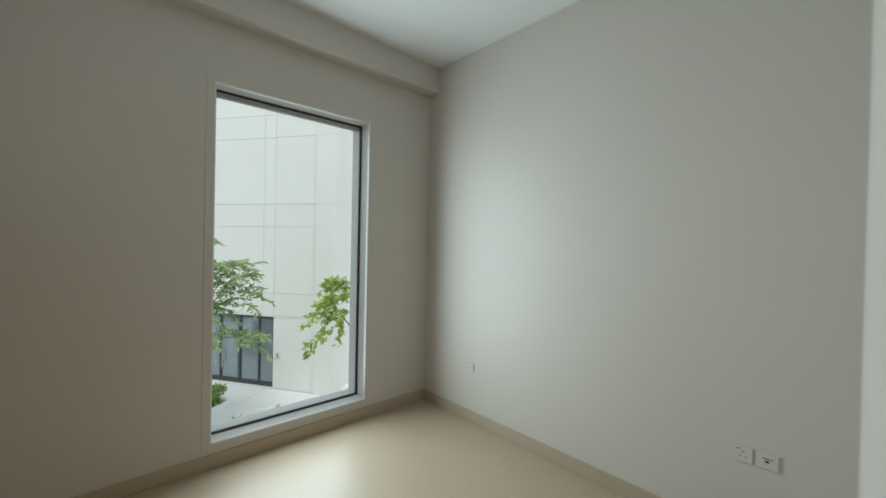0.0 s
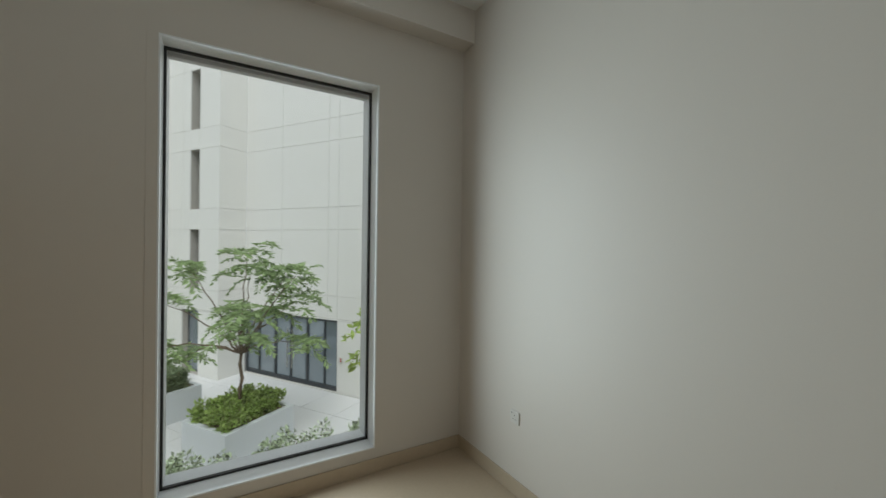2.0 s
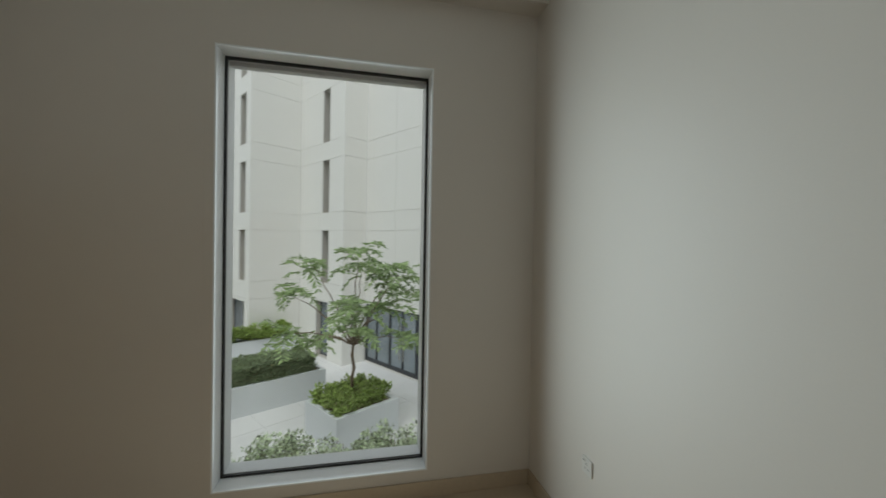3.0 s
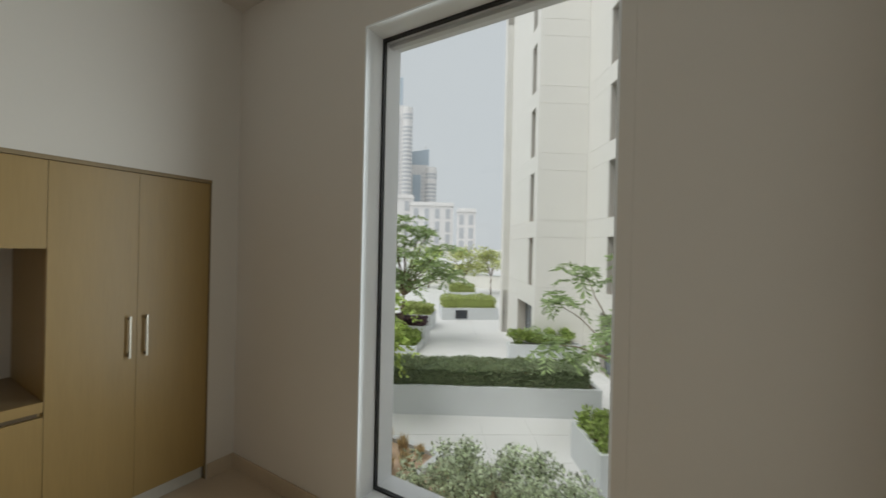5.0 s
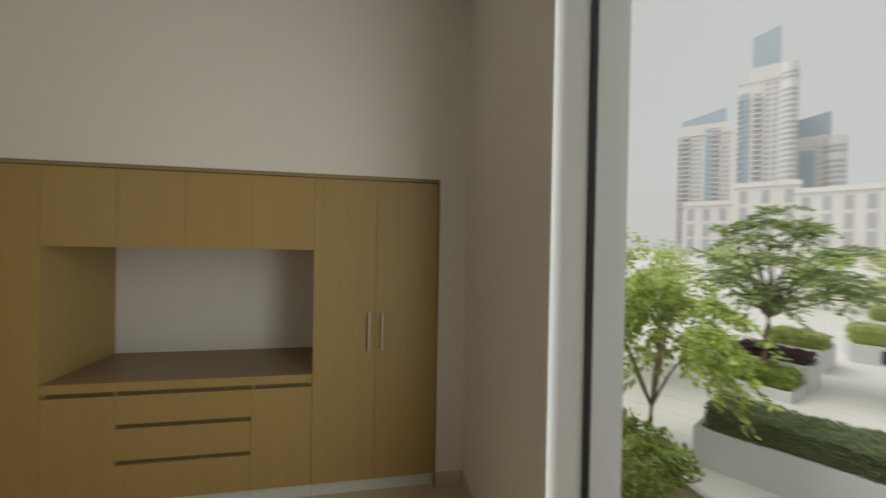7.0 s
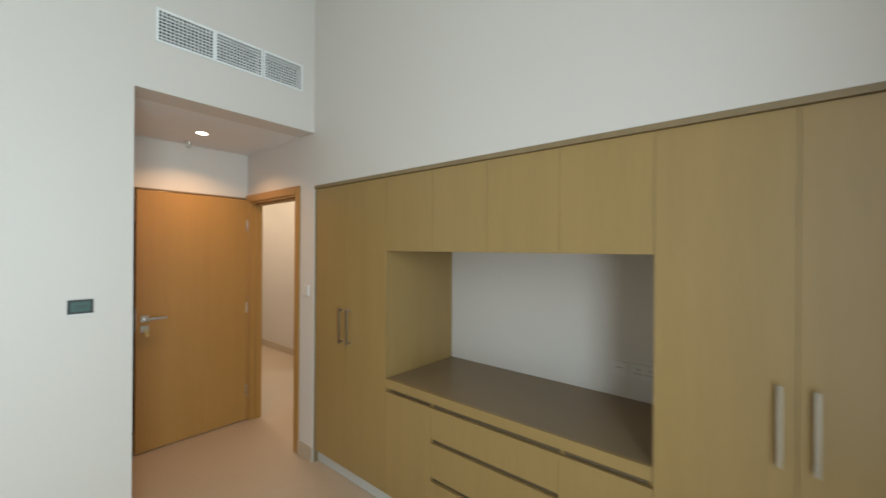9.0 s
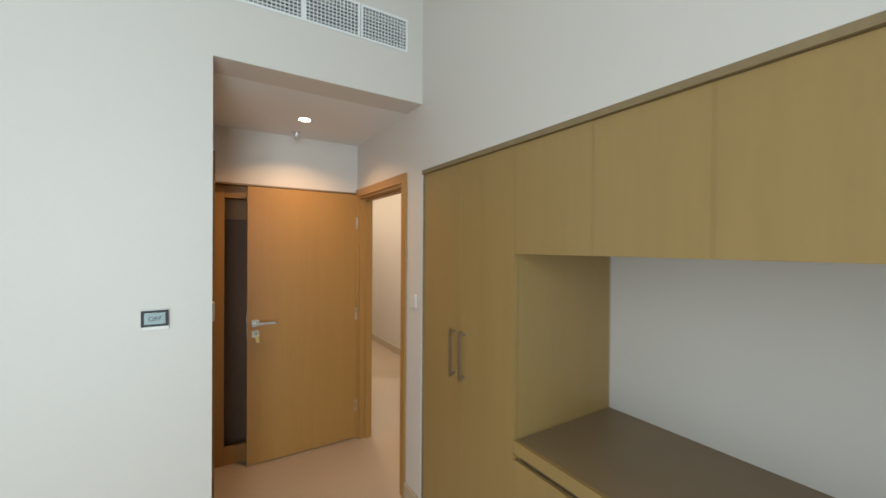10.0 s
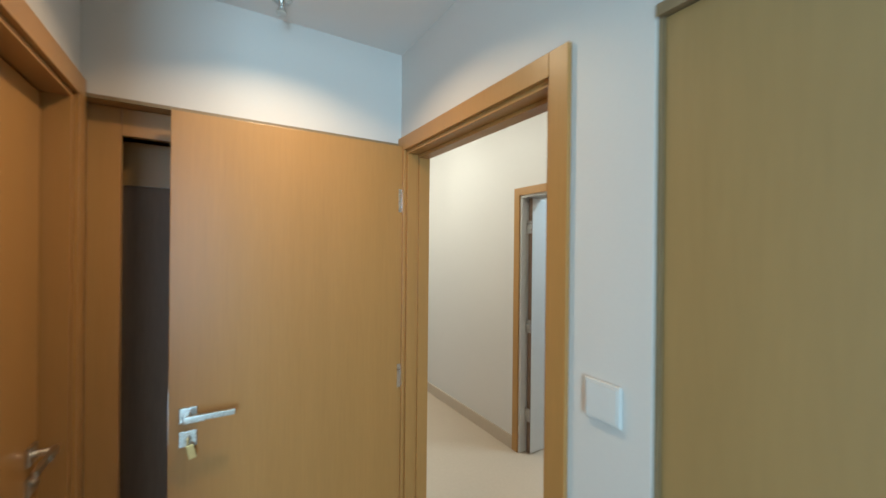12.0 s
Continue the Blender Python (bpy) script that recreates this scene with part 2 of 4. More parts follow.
structure("floor", boxes((XC - 1.6, -8.4, -0.12, 0.2, 0.0, 0.0)), TILE, "polished beige stone tile floor", "floor")
structure("ceiling", boxes((XW - 0.9, YS, ZC, 0.2, 0.3, ZC + 0.15)), CEIL, "plain white plaster ceiling", "ceiling")
structure("ceiling_lobby", boxes((XW, -5.2, ZA, XA, YS - 0.2, ZA + 0.1)), CEIL, "lowered white plaster lobby ceiling", "ceiling")
structure("ceiling_corridor", boxes((XC - 1.6, -8.4, 2.92, XW - 0.1, YS - 0.12, 3.02)), CEIL, "white plaster corridor ceiling", "ceiling")
structure("wall_north", pierced("x", XW - 0.9, 0.2, 0.0, 0.30, -0.12, ZC, [(WX0, WX1, WZ0, WZ1)]), PAINT, "off-white painted window wall", "wall")
structure("wall_east", boxes((0.0, YS - 0.2, 0.0, 0.2, 0.0, ZC)), PAINT, "off-white painted plain wall", "wall")
structure("wall_south", pierced("x", XW, 0.0, YS - 0.2, YS, 0.0, ZC, [(XW - 0.1, XA, 0.0, ZA), (-3.19, -2.325, 2.75, 2.93)]), PAINT, "off-white painted wall over the lobby opening", "wall")
structure("wall_west", pierced("y", -8.4, 0.0, XW - 0.1, XW, 0.0, ZC, [(-3.252, -0.187, 0.0, 2.07), (-4.345, -3.502, 0.0, 2.035)]), PAINT, "off-white painted wall round the built-in cabinets", "wall")
structure("wall_niche", pierced("y", -3.252, -0.187, XN - 0.1, XN, 0.0, 2.2, []), PAINT, "off-white painted wall behind the cabinets", "wall")
structure("wall_niche_sides", boxes((XN - 0.1, -3.36, 0, XW - 0.1, -3.254, 2.3), (XN - 0.1, -0.185, 0, XW - 0.1, -0.02, 2.3), (XN - 0.1, -3.25, 2.085, XW - 0.1, -0.19, 2.3)), PAINT, "painted cheeks of the cabinet recess", "wall")
structure("wall_lobby_east", pierced("y", -5.2, YS - 0.2, XA, XA + 0.2, 0.0, ZA + 0.1, [(-4.34, -3.62, 0.0, 2.05)]), PAINT, "off-white painted lobby wall with a door", "wall")
structure("wall_lobby_end", boxes((XW, YE - 0.1, 2.070, XA, YE, ZA), (XW, -5.2, 0, XA, -5.1, ZA)), PAINT, "white wall over the lobby closet", "wall")
structure("wall_corridor", pierced("y", -8.4, YS - 0.12, XC - 0.15, XC, 0.0, 3.02, [(-5.105, -4.265, 0.0, 2.035)]), PAINT, "cream painted corridor wall", "wall")
structure("wall_corridor_ends", boxes((XC - 1.6, -8.5, 0, XW - 0.1, -8.4, 3.02), (XC, YS - 0.12, 0, XW - 0.1, YS, 3.02), (XC - 1.7, -8.4, 0, XC - 1.6, YS - 0.12, 3.02), (XC - 1.6, YS - 0.12, 0, XC - 0.15, YS, 3.02)), PAINT, "cream painted corridor end walls", "wall")
structure("wall_bathroom", boxes((XA + 1.2, -5.2, 0, XA + 1.3, YS - 0.2, 2.6), (XA + 0.2, -5.3, 0, XA + 1.3, -5.2, 2.6), (XA + 0.2, -5.2, 2.5, XA + 1.2, YS - 0.2, 2.6)), PAINT, "plain walls of the closed room behind the lobby door", "wall")
structure("bulkhead", boxes((XW, -0.160, 3.335, 0.0, 0.0, ZC)), PAINT, "white plaster bulkhead over the window", "bulkhead")

# skirting: tile strips with a slim top edge
SK, ST = 0.105, 0.014


def skirting(name, *rows):
    bm = bmesh.new()
    for x0, y0, x1, y1 in rows:
        box(bm, x0, y0, 0.0, x1, y1, SK, bevel=0.003)
    return structure(name, bm, SKIRT, "beige stone tile skirting", "skirting")


skirting("baseboard_north", (XW, -ST, 0.0, 0.0))
skirting("baseboard_east", (-ST, YS + 0.001, 0.0, -ST - 0.001))
skirting("baseboard_south", (XA - 0.003, YS, -ST - 0.001, YS + ST))
skirting("baseboard_west", (XW, -0.186, XW + ST, -ST - 0.001), (XW, -3.447, XW + ST, -3.253))
skirting("baseboard_lobby", (XA - ST, -3.56, XA, YS - 0.0))
skirting("baseboard_corridor", (XC, -8.4, XC + ST, -5.1605), (XC, -4.205, XC + ST, YS - 0.12))

# ---- window ----
window = tagged(new("window_1"), "tall white-framed fixed window with black gasket", "window", kind="structure")
window.matrix_basis = pose((WX0 + WX1) / 2, 0.15, WZ0)
yg = 0.150                            # glass


def ring(x0, x1, z0, z1, y0, y1, w, bevel=0.0, wb=None):
    wb = w if wb is None else wb
    return boxes((x0, y0, z0, x0 + w, y1, z1), (x1 - w, y0, z0, x1, y1, z1), (x0 + w, y0, z0, x1 - w, y1, z0 + wb), (x0 + w, y0, z1 - w, x1 - w, y1, z1), bevel=bevel)


part("window_lining", ring(WX0 - 0.001, WX1 + 0.001, WZ0 - 0.001, WZ1 + 0.001, -0.004, 0.137, 0.010, 0.0015), FRAME, window, "white reveal lining")
part("architrave_trim", ring(WX0 - 0.055, WX1 + 0.055, WZ0 - 0.05, WZ1 + 0.055, -0.0035, 0.001, 0.054, 0.001), PAINT, window, "thin painted bead round the opening")
part("gasket", ring(WX0 + 0.008, WX1 - 0.008, WZ0 + 0.008, WZ1 - 0.008, 0.137, 0.160, 0.014), BLACK, window, "black rubber gasket")
part("window_frame", ring(WX0 + 0.002, WX1 - 0.002, WZ0 + 0.002, WZ1 - 0.002, 0.161, 0.29, 0.022, 0.002), FRAME, window, "white outer frame")
part("blind_rail", boxes((WX0 + 0.026, 0.175, WZ1 - 0.050, WX1 - 0.026, 0.215, WZ1 - 0.026), bevel=0.004), RAIL, window, "grey metal rail under the head")
pane = part("pane", boxes((WX0 + 0.02, yg - 0.004, WZ0 + 0.02, WX1 - 0.02, yg + 0.004, WZ1 - 0.02)), PANE, window, "clear glass pane")
pane.visible_shadow = False


# ---- cabinets ----
FX = XW - 0.012                        # face of the doors
DT = 0.020                             # door thickness
BK = XN + 0.002


def bar_handle(y, z0, z1, parent):
    bm = bmesh.new()
    box(bm, FX + 0.024, y - 0.006, z0, FX + 0.034, y + 0.006, z1, bevel=0.002)
    for z in (z0 + 0.012, z1 - 0.024):
        box(bm, FX, y - 0.006, z, FX + 0.0235, y + 0.006, z + 0.012)
    return part("handle", bm, NICKEL, parent, "slim dark nickel bar handle")


def front(name, y0, y1, z0, z1, parent, gap=0.0007):
    return part(name, boxes((FX - DT, y0 + gap, z0 + gap, FX, y1 - gap, z1 - gap), bevel=0.0008), VENEER, parent)


def tall_cabinet(y0, y1, ym, label):
    t = thing("tall_cabinet", (XW - 0.3, (y0 + y1) / 2, 0), label, "cabinet", "built-in cabinets")
    for nm, r in (("side_panel", (BK, y0, 0.1, FX - DT - 0.002, y0 + 0.018, 2.045)), ("side_panel", (BK, y1 - 0.018, 0.1, FX - DT - 0.002, y1, 2.045)),
                  ("bottom_panel", (BK, y0 + 0.018, 0.1, FX - DT - 0.002, y1 - 0.018, 0.118)), ("top_panel", (BK, y0 + 0.018, 2.027, FX - DT - 0.002, y1 - 0.018, 2.045)),
                  ("back_panel", (BK, y0 + 0.018, 0.118, BK + 0.01, y1 - 0.018, 2.027))):
        part(nm, boxes(r), VENEER, t)
    for a, b, h in ((y0, ym, ym - 0.042), (ym, y1, ym + 0.042)):
        d = front("door", a, b, 0.095, 2.045, t)
        bar_handle(h, 0.945, 1.195, d)
    part("plinth", boxes((FX - 0.05, y0 + 0.001, 0.0, FX - 0.035, y1 - 0.001, 0.094)), PLINTH, t, "pale grey plinth")
    return t


YA, YB, YN0, YN1 = -3.241, -0.195, -2.461, -0.99
tall_cabinet(YA, YN0 - 0.0006, -2.866, "tall two-door cabinet in tan wood veneer with bar handles")
tall_cabinet(YN1 + 0.0006, YB, -0.599, "tall two-door cabinet in tan wood veneer near the window")

upper_cuts = [YN0, -2.083, -1.724, -1.354, YN1]
for y0, y1 in zip(upper_cuts, upper_cuts[1:]):
    t = thing("wall_cabinet", (XW - 0.3, (y0 + y1) / 2, 1.59), "handleless upper cabinet in tan wood veneer", "cabinet", "upper cabinets")
    for nm, r in (("bottom_panel", (BK, y0 + 0.001, 1.592, FX - DT - 0.002, y1 - 0.001, 1.61)), ("top_panel", (BK, y0 + 0.001, 2.027, FX - DT - 0.002, y1 - 0.001, 2.045)),
                  ("side_panel", (BK, y0 + 0.001, 1.61, FX - DT - 0.002, y0 + 0.017, 2.027)), ("side_panel", (BK, y1 - 0.017, 1.61, FX - DT - 0.002, y1 - 0.001, 2.027))):
        part(nm, boxes(r), VENEER, t)
    front("door", y0, y1, 1.588, 2.045, t)

# base units under the worktop
for y0, y1 in ((YN0, -2.085), (-1.351, YN1)):
    t = thing("base_cabinet", (XW - 0.3, (y0 + y1) / 2, 0), "single-door base cabinet in tan wood veneer", "cabinet", "base cabinets")
    for nm, r in (("side_panel", (BK, y0 + 0.001, 0.1, FX - DT - 0.002, y0 + 0.018, 0.745)), ("side_panel", (BK, y1 - 0.018, 0.1, FX - DT - 0.002, y1 - 0.001, 0.745)),
                  ("bottom_panel", (BK, y0 + 0.018, 0.1, FX - DT - 0.002, y1 - 0.018, 0.118))):
        part(nm, boxes(r), VENEER, t)
    front("door", y0, y1, 0.095, 0.722, t)
    part("plinth", boxes((FX - 0.05, y0 + 0.001, 0.0, FX - 0.035, y1 - 0.001, 0.094)), PLINTH, t, "pale grey plinth")
    part("finger_groove", boxes((FX - 0.035, y0 + 0.001, 0.7215, FX - 0.0225, y1 - 0.001, 0.746)), GROOVE, t, "dark finger groove")
t = thing("drawer_unit", (XW - 0.3, -1.718, 0), "three-drawer base unit in tan wood veneer with finger grooves", "drawer unit", "base cabinets")
for nm, r in (("side_panel", (BK, -2.084, 0.1, FX - DT - 0.03, -2.067, 0.745)), ("side_panel", (BK, -1.369, 0.1, FX - DT - 0.03, -1.352, 0.745)), ("bottom_panel", (BK, -2.067, 0.1, FX - DT - 0.03, -1.369, 0.118))):
    part(nm, boxes(r), VENEER, t)
for z0, z1 in ((0.095, 0.315), (0.340, 0.528), (0.553, 0.722)):
    front("drawer", -2.085, -1.351, z0, z1, t)
part("plinth", boxes((FX - 0.05, -2.084, 0.0, FX - 0.035, -1.352, 0.094)), PLINTH, t, "pale grey plinth")
for z in (0.315, 0.528, 0.722):
    part("finger_groove", boxes((FX - 0.035, -2.084, z - 0.004, FX - 0.0225, -1.352, z + 0.0245)), GROOVE, t, "dark finger groove")

top = thing("worktop", (XW - 0.3, -1.72, 0.77), "dark brown laminate worktop with a tan wood front edge", "worktop")
part("slab", boxes((XN + 0.001, YN0 + 0.0012, 0.757, FX - 0.0205, YN1 - 0.0012, 0.800), bevel=0.001), COUNTER, top)
part("front_edge", boxes((FX - 0.020, YN0 + 0.0012, 0.748, FX + 0.001, YN1 - 0.0012, 0.801), bevel=0.0015), VENEER, top, "tan wood edge strip")
trim = thing("cabinet_surround", (XW, -1.72, 2.06), "dark brown edging strip round the built-in cabinets", "trim")
part("top_strip", boxes((XW - 0.04, -3.251, 2.0462, XW + 0.003, -0.188, 2.0692), bevel=0.001), EDGE, trim)
part("side_strip", boxes((XW - 0.04, -3.251, 0.0, XW - 0.006, YA - 0.001, 2.045)), EDGE, trim)
part("side_strip", boxes((XW - 0.04, YB + 0.001, 0.0, XW - 0.006, -0.188, 2.045)), EDGE, trim)


# ---- doors ----
def door_frame(name, wall_x, room, y0, y1, z1, depth, label, lip=0.060, stop=0.048, inner=None):
    """Lining and architraves of a door in a wall that faces along x; room: +1 or -1, the way the seen face looks."""
    ob = tagged(new(name), label, "door frame", kind="structure")
    ob.matrix_basis = pose(wall_x, (y0 + y1) / 2, 0)
    back = wall_x - room * depth
    inner = inner or DOORWOOD
    part("lining", boxes((wall_x + room * 0.001, y0, 0, back, y0 + 0.022, z1), (wall_x + room * 0.001, y1 - 0.022, 0, back, y1, z1), (wall_x + room * 0.001, y0 + 0.022, z1 - 0.022, back, y1 - 0.022, z1), bevel=0.001), inner, ob)
    s0, s1 = wall_x - room * stop, wall_x - room * (depth - 0.002)
    part("stop", boxes((s0, y0 + 0.0225, 0, s1, y0 + 0.036, z1 - 0.036), (s0, y1 - 0.036, 0, s1, y1 - 0.0225, z1 - 0.036), (s0, y0 + 0.0225, z1 - 0.0355, s1, y1 - 0.0225, z1 - 0.0225), bevel=0.001), inner, ob)
    for f, g in ((wall_x, room), (back, -room)):
        a, b = f + g * 0.0012, f + g * 0.015
        part("architrave", boxes((a, y0 - lip + 0.006, 0, b, y0 + 0.006, z1 + lip - 0.006), (a, y1 - 0.006, 0, b, y1 + lip - 0.006, z1 + lip - 0.006), (a, y0 + 0.006, z1 - 0.006, b, y1 - 0.006, z1 + lip - 0.006), bevel=0.002), DOORWOOD, ob, "tan wood architrave")
    return ob


def lever(parent, at, out, along):
    """Lever handle on a square rose with a cylinder rose below; out: the face's normal, along: the way the lever points."""
    o, a = Vector(out), Vector(along)
    p = Vector(at)

    def slab(c, w, h, d, mat_name, name, label, bev=0.002):
        bm = boxes((-w / 2, -h / 2, 0, w / 2, h / 2, d), bevel=bev)
        m = Matrix((a.to_4d(), Vector((0, 0, 1, 0)), o.to_4d(), (0, 0, 0, 1))).transposed()
        m.col[3] = (0, 0, 0, 1)
        m.translation = c
        bm.transform(m)
        return part(name, bm, mat_name, parent, label)
    slab(p, 0.05, 0.05, 0.009, STEEL, "rose", "steel rose")
    bm = bmesh.new()
    rod(bm, p + o * 0.009, p + o * 0.05, 0.009)
    bar = boxes((-0.012, -0.011, 0.043, 0.05, 0.011, 0.056), (0.0495, -0.009, 0.0425, 0.135, 0.010, 0.0535), bevel=0.003)
    m = Matrix((a.to_4d(), Vector((0, 0, 1, 0)), o.to_4d(), (0, 0, 0, 1))).transposed()
    m.col[3] = (0, 0, 0, 1)
    m.translation = p
    bar.transform(m)
    tmp = bpy.data.meshes.new("lever_bar")
    bar.to_mesh(tmp)
    bar.free()
    bm.from_mesh(tmp)
    bpy.data.meshes.remove(tmp)
    part("lever", bm, STEEL, parent, "satin steel lever")
    c = p + Vector((0, 0, -0.078))
    slab(c, 0.05, 0.05, 0.009, STEEL, "lock_rose", "steel lock rose")
    bm = bmesh.new()
    rod(bm, c + o * 0.0095, c + o * 0.016, 0.0095)
    part("lock_cylinder", bm, NICKEL, parent)


door_frame("door_frame_1", XW, 1, -4.345, -3.502, 2.035, 0.1, "tan wood frame of the bedroom door")
leaf = thing("bedroom_door", (XW, -4.345, 0.008), "tan wood veneer door standing open with its key in the lock", "door")
part("leaf", boxes((XW + 0.012, -4.394, 0.008, -2.457, -4.354, 2.047), bevel=0.002), DOORWOOD, leaf)
for z in (0.28, 1.05, 1.81):
    bm = boxes((XW + 0.006, -4.358, z - 0.05, XW + 0.030, -4.3525, z + 0.05))
    rod(bm, (XW + 0.008, -4.349, z - 0.05), (XW + 0.008, -4.349, z + 0.05), 0.006)
    part("hinge", bm, STEEL, leaf, "steel butt hinge")
lever(leaf, (-2.512, -4.3535, 1.045), (0, 1, 0), (-1, 0, 0))
bm = boxes((-2.5145, -4.337, 0.958, -2.5095, -4.318, 0.976), bevel=0.001)
part("key", bm, BRASS, leaf, "brass key in the lock")
bm = boxes((-2.528, -4.332, 0.905, -2.506, -4.328, 0.953), bevel=0.0015)
bmesh.ops.rotate(bm, cent=(-2.516, -4.33, 0.953), matrix=Matrix.Rotation(radians(12), 3, "Y"), verts=bm.verts)
part("key_tag", bm, BRASS, leaf, "brass key tag")
part("strike_edge", boxes((-2.4568, -4.385, 0.95, -2.4552, -4.363, 1.13)), STEEL, leaf, "steel lock plate")

door_frame("door_frame_2", XA, -1, -4.34, -3.62, 2.05, 0.2, "tan wood frame of the closed lobby door", 0.062, 0.102)
leaf = thing("bathroom_door", (XA + 0.08, -4.34, 0.008), "closed tan wood veneer door off the lobby", "door")
part("leaf", boxes((XA + 0.06, -4.311, 0.008, XA + 0.10, -3.648, 2.022), bevel=0.002), DOORWOOD, leaf)
lever(leaf, (XA + 0.0595, -4.255, 1.05), (-1, 0, 0), (0, 1, 0))

closet = thing("closet_front", (-2.77, -4.47, 0), "open-fronted lobby closet with tan wood surround and dark inside", "closet")
YK = -4.46
for nm, r in (("stile", (XA - 0.088, YK - 0.03, 0.0, XA - 0.002, YK, 2.056)), ("stile", (XW + 0.002, YK - 0.03, 0.0, XW + 0.09, YK, 2.056)),
              ("head_rail", (XW + 0.0905, YK - 0.03, 1.966, XA - 0.0885, YK, 2.056)), ("bottom_rail", (XW + 0.0905, YK - 0.03, 0.0, XA - 0.0885, YK, 0.13))):
    part(nm, boxes(r, bevel=0.002), DOORWOOD, closet)
part("top_board", boxes((XW + 0.002, YK - 0.03, 2.0575, XA - 0.002, YE - 0.0045, 2.0692)), DOORWOOD, closet)
part("top_strip", boxes((XW + 0.002, YE - 0.004, 2.0575, XA - 0.002, YE + 0.003, 2.0692)), EDGE, closet, "dark edging strip")
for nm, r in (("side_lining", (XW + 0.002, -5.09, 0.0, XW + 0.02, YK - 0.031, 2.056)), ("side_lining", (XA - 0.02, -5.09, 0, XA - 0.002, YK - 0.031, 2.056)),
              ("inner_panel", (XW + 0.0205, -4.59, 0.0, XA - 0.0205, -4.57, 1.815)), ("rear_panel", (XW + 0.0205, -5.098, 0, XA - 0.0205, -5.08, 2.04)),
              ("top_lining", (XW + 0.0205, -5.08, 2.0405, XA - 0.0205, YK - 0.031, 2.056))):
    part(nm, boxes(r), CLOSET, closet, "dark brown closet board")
part("inner_rail", boxes((XW + 0.021, -4.588, 1.816, XA - 0.021, -4.568, 1.97)), DOORWOOD, closet, "tan wood rail inside")

# pale lining and stop: far room's light on tan wood, put into the colour
door_frame("door_frame_3", XC, 1, -5.105, -4.265, 2.035, 0.15, "tan wood frame of the far corridor door", 0.060, 0.10, PLASTIC)
leaf = thing("far_door", (XC - 0.05, -5.03, 0.008), "pale door standing open behind the corridor", "door")
bm = boxes((XC - 0.86, -5.064, 0.008, XC - 0.056, -5.024, 2.01), bevel=0.002)
part("leaf", bm, PLASTIC, leaf, "pale door leaf")
for z in (0.3, 1.0, 1.78):
    part("hinge", boxes((XC - 0.0535, -5.082, z - 0.05, XC - 0.050, -5.030, z + 0.05)), STEEL, leaf, "steel hinge")
# dark strip painted where the gap beside the leaf lies in shade
part("edge_strip", boxes((XC - 0.0555, -5.0635, 0.01, XC - 0.0540, -5.0245, 2.008)), CLOSET, leaf, "dark strip for the shaded gap at the door edge")


# ---- small fittings ----
def plate(name, at, out, along, w, h, label, category, group=""):
    """A bevelled wall plate; returns the thing and a function that adds pieces in its own plane."""
    o, a = Vector(out), Vector(along)
    m = Matrix((a.to_4d(), Vector((0, 0, 1, 0)), o.to_4d(), (0, 0, 0, 1))).transposed()
    m.col[3] = (0, 0, 0, 1)
    m.translation = Vector(at)
    t = thing(name, at, label, category, group)

    def add(nm, x0, y0, x1, y1, z0, z1, material, lab="", bevel=0.0):
        bm = boxes((x0, y0, z0, x1, y1, z1), bevel=bevel)
        bm.transform(m)
        return part(nm, bm, material, t, lab)
    add("face_plate", -w / 2, -h / 2, w / 2, h / 2, 0.0005, 0.0095, PLASTIC, "", 0.003)
    return t, add


def socket(at, out, along, w=0.086):
    t, add = plate("power_socket", at, out, along, w, 0.086, "white plastic three-pin power socket with a rocker switch on the wall", "socket", "sockets")
    add("rocker", -0.034, 0.018, -0.014, 0.034, 0.0096, 0.013, PLASTIC, "white rocker", 0.001)
    add("rocker_mark", -0.030, 0.024, -0.018, 0.029, 0.0131, 0.0134, SLOT)
    for x0, y0, x1, y1 in ((-0.0035, 0.008, 0.0035, 0.016), (-0.017, -0.016, -0.008, -0.012), (0.008, -0.016, 0.017, -0.012)):
        add("pin_hole", x0, y0, x1, y1, 0.0096, 0.0099, SLOT)
    return t


def data_plate(at, out, along):
    t, add = plate("data_outlet", at, out, along, 0.098, 0.086, "white plastic data outlet plate on the wall", "outlet", "sockets")
    add("shutter", -0.022, 0.012, 0.022, 0.018, 0.0096, 0.011, NICKEL)
    add("port", -0.008, -0.006, 0.010, 0.004, 0.0096, 0.0105, SLOT)
    add("port_label", -0.010, -0.016, 0.004, -0.013, 0.0096, 0.0099, NICKEL)
    return t


def rocker_switch(at, out, along):
    t, add = plate("light_switch", at, out, along, 0.086, 0.086, "white plastic light switch on the wall", "switch", "switches")
    add("rocker", -0.037, -0.037, 0.037, 0.037, 0.0096, 0.0112, PLASTIC, "white rocker", 0.0015)
    return t


socket((0, -0.708, 0.527), (-1, 0, 0), (0, -1, 0))
socket((0, -2.822, 0.562), (-1, 0, 0), (0, -1, 0))
data_plate((0, -2.925, 0.562), (-1, 0, 0), (0, -1, 0))
rocker_switch((XW, -3.355, 1.282), (1, 0, 0), (0, 1, 0))
rocker_switch((XA, -3.395, 1.30), (-1, 0, 0), (0, -1, 0))
t, add = plate("fused_outlet", (XN, -1.28, 0.955), (1, 0, 0), (0, 1, 0), 0.086, 0.08, "white plastic fused outlet on the niche wall", "socket", "sockets")
add("slot", -0.02, 0.004, 0.02, 0.009, 0.0096, 0.011, NICKEL)
add("label_strip", -0.02, -0.02, 0.0, -0.016, 0.0096, 0.0105, PLASTIC)
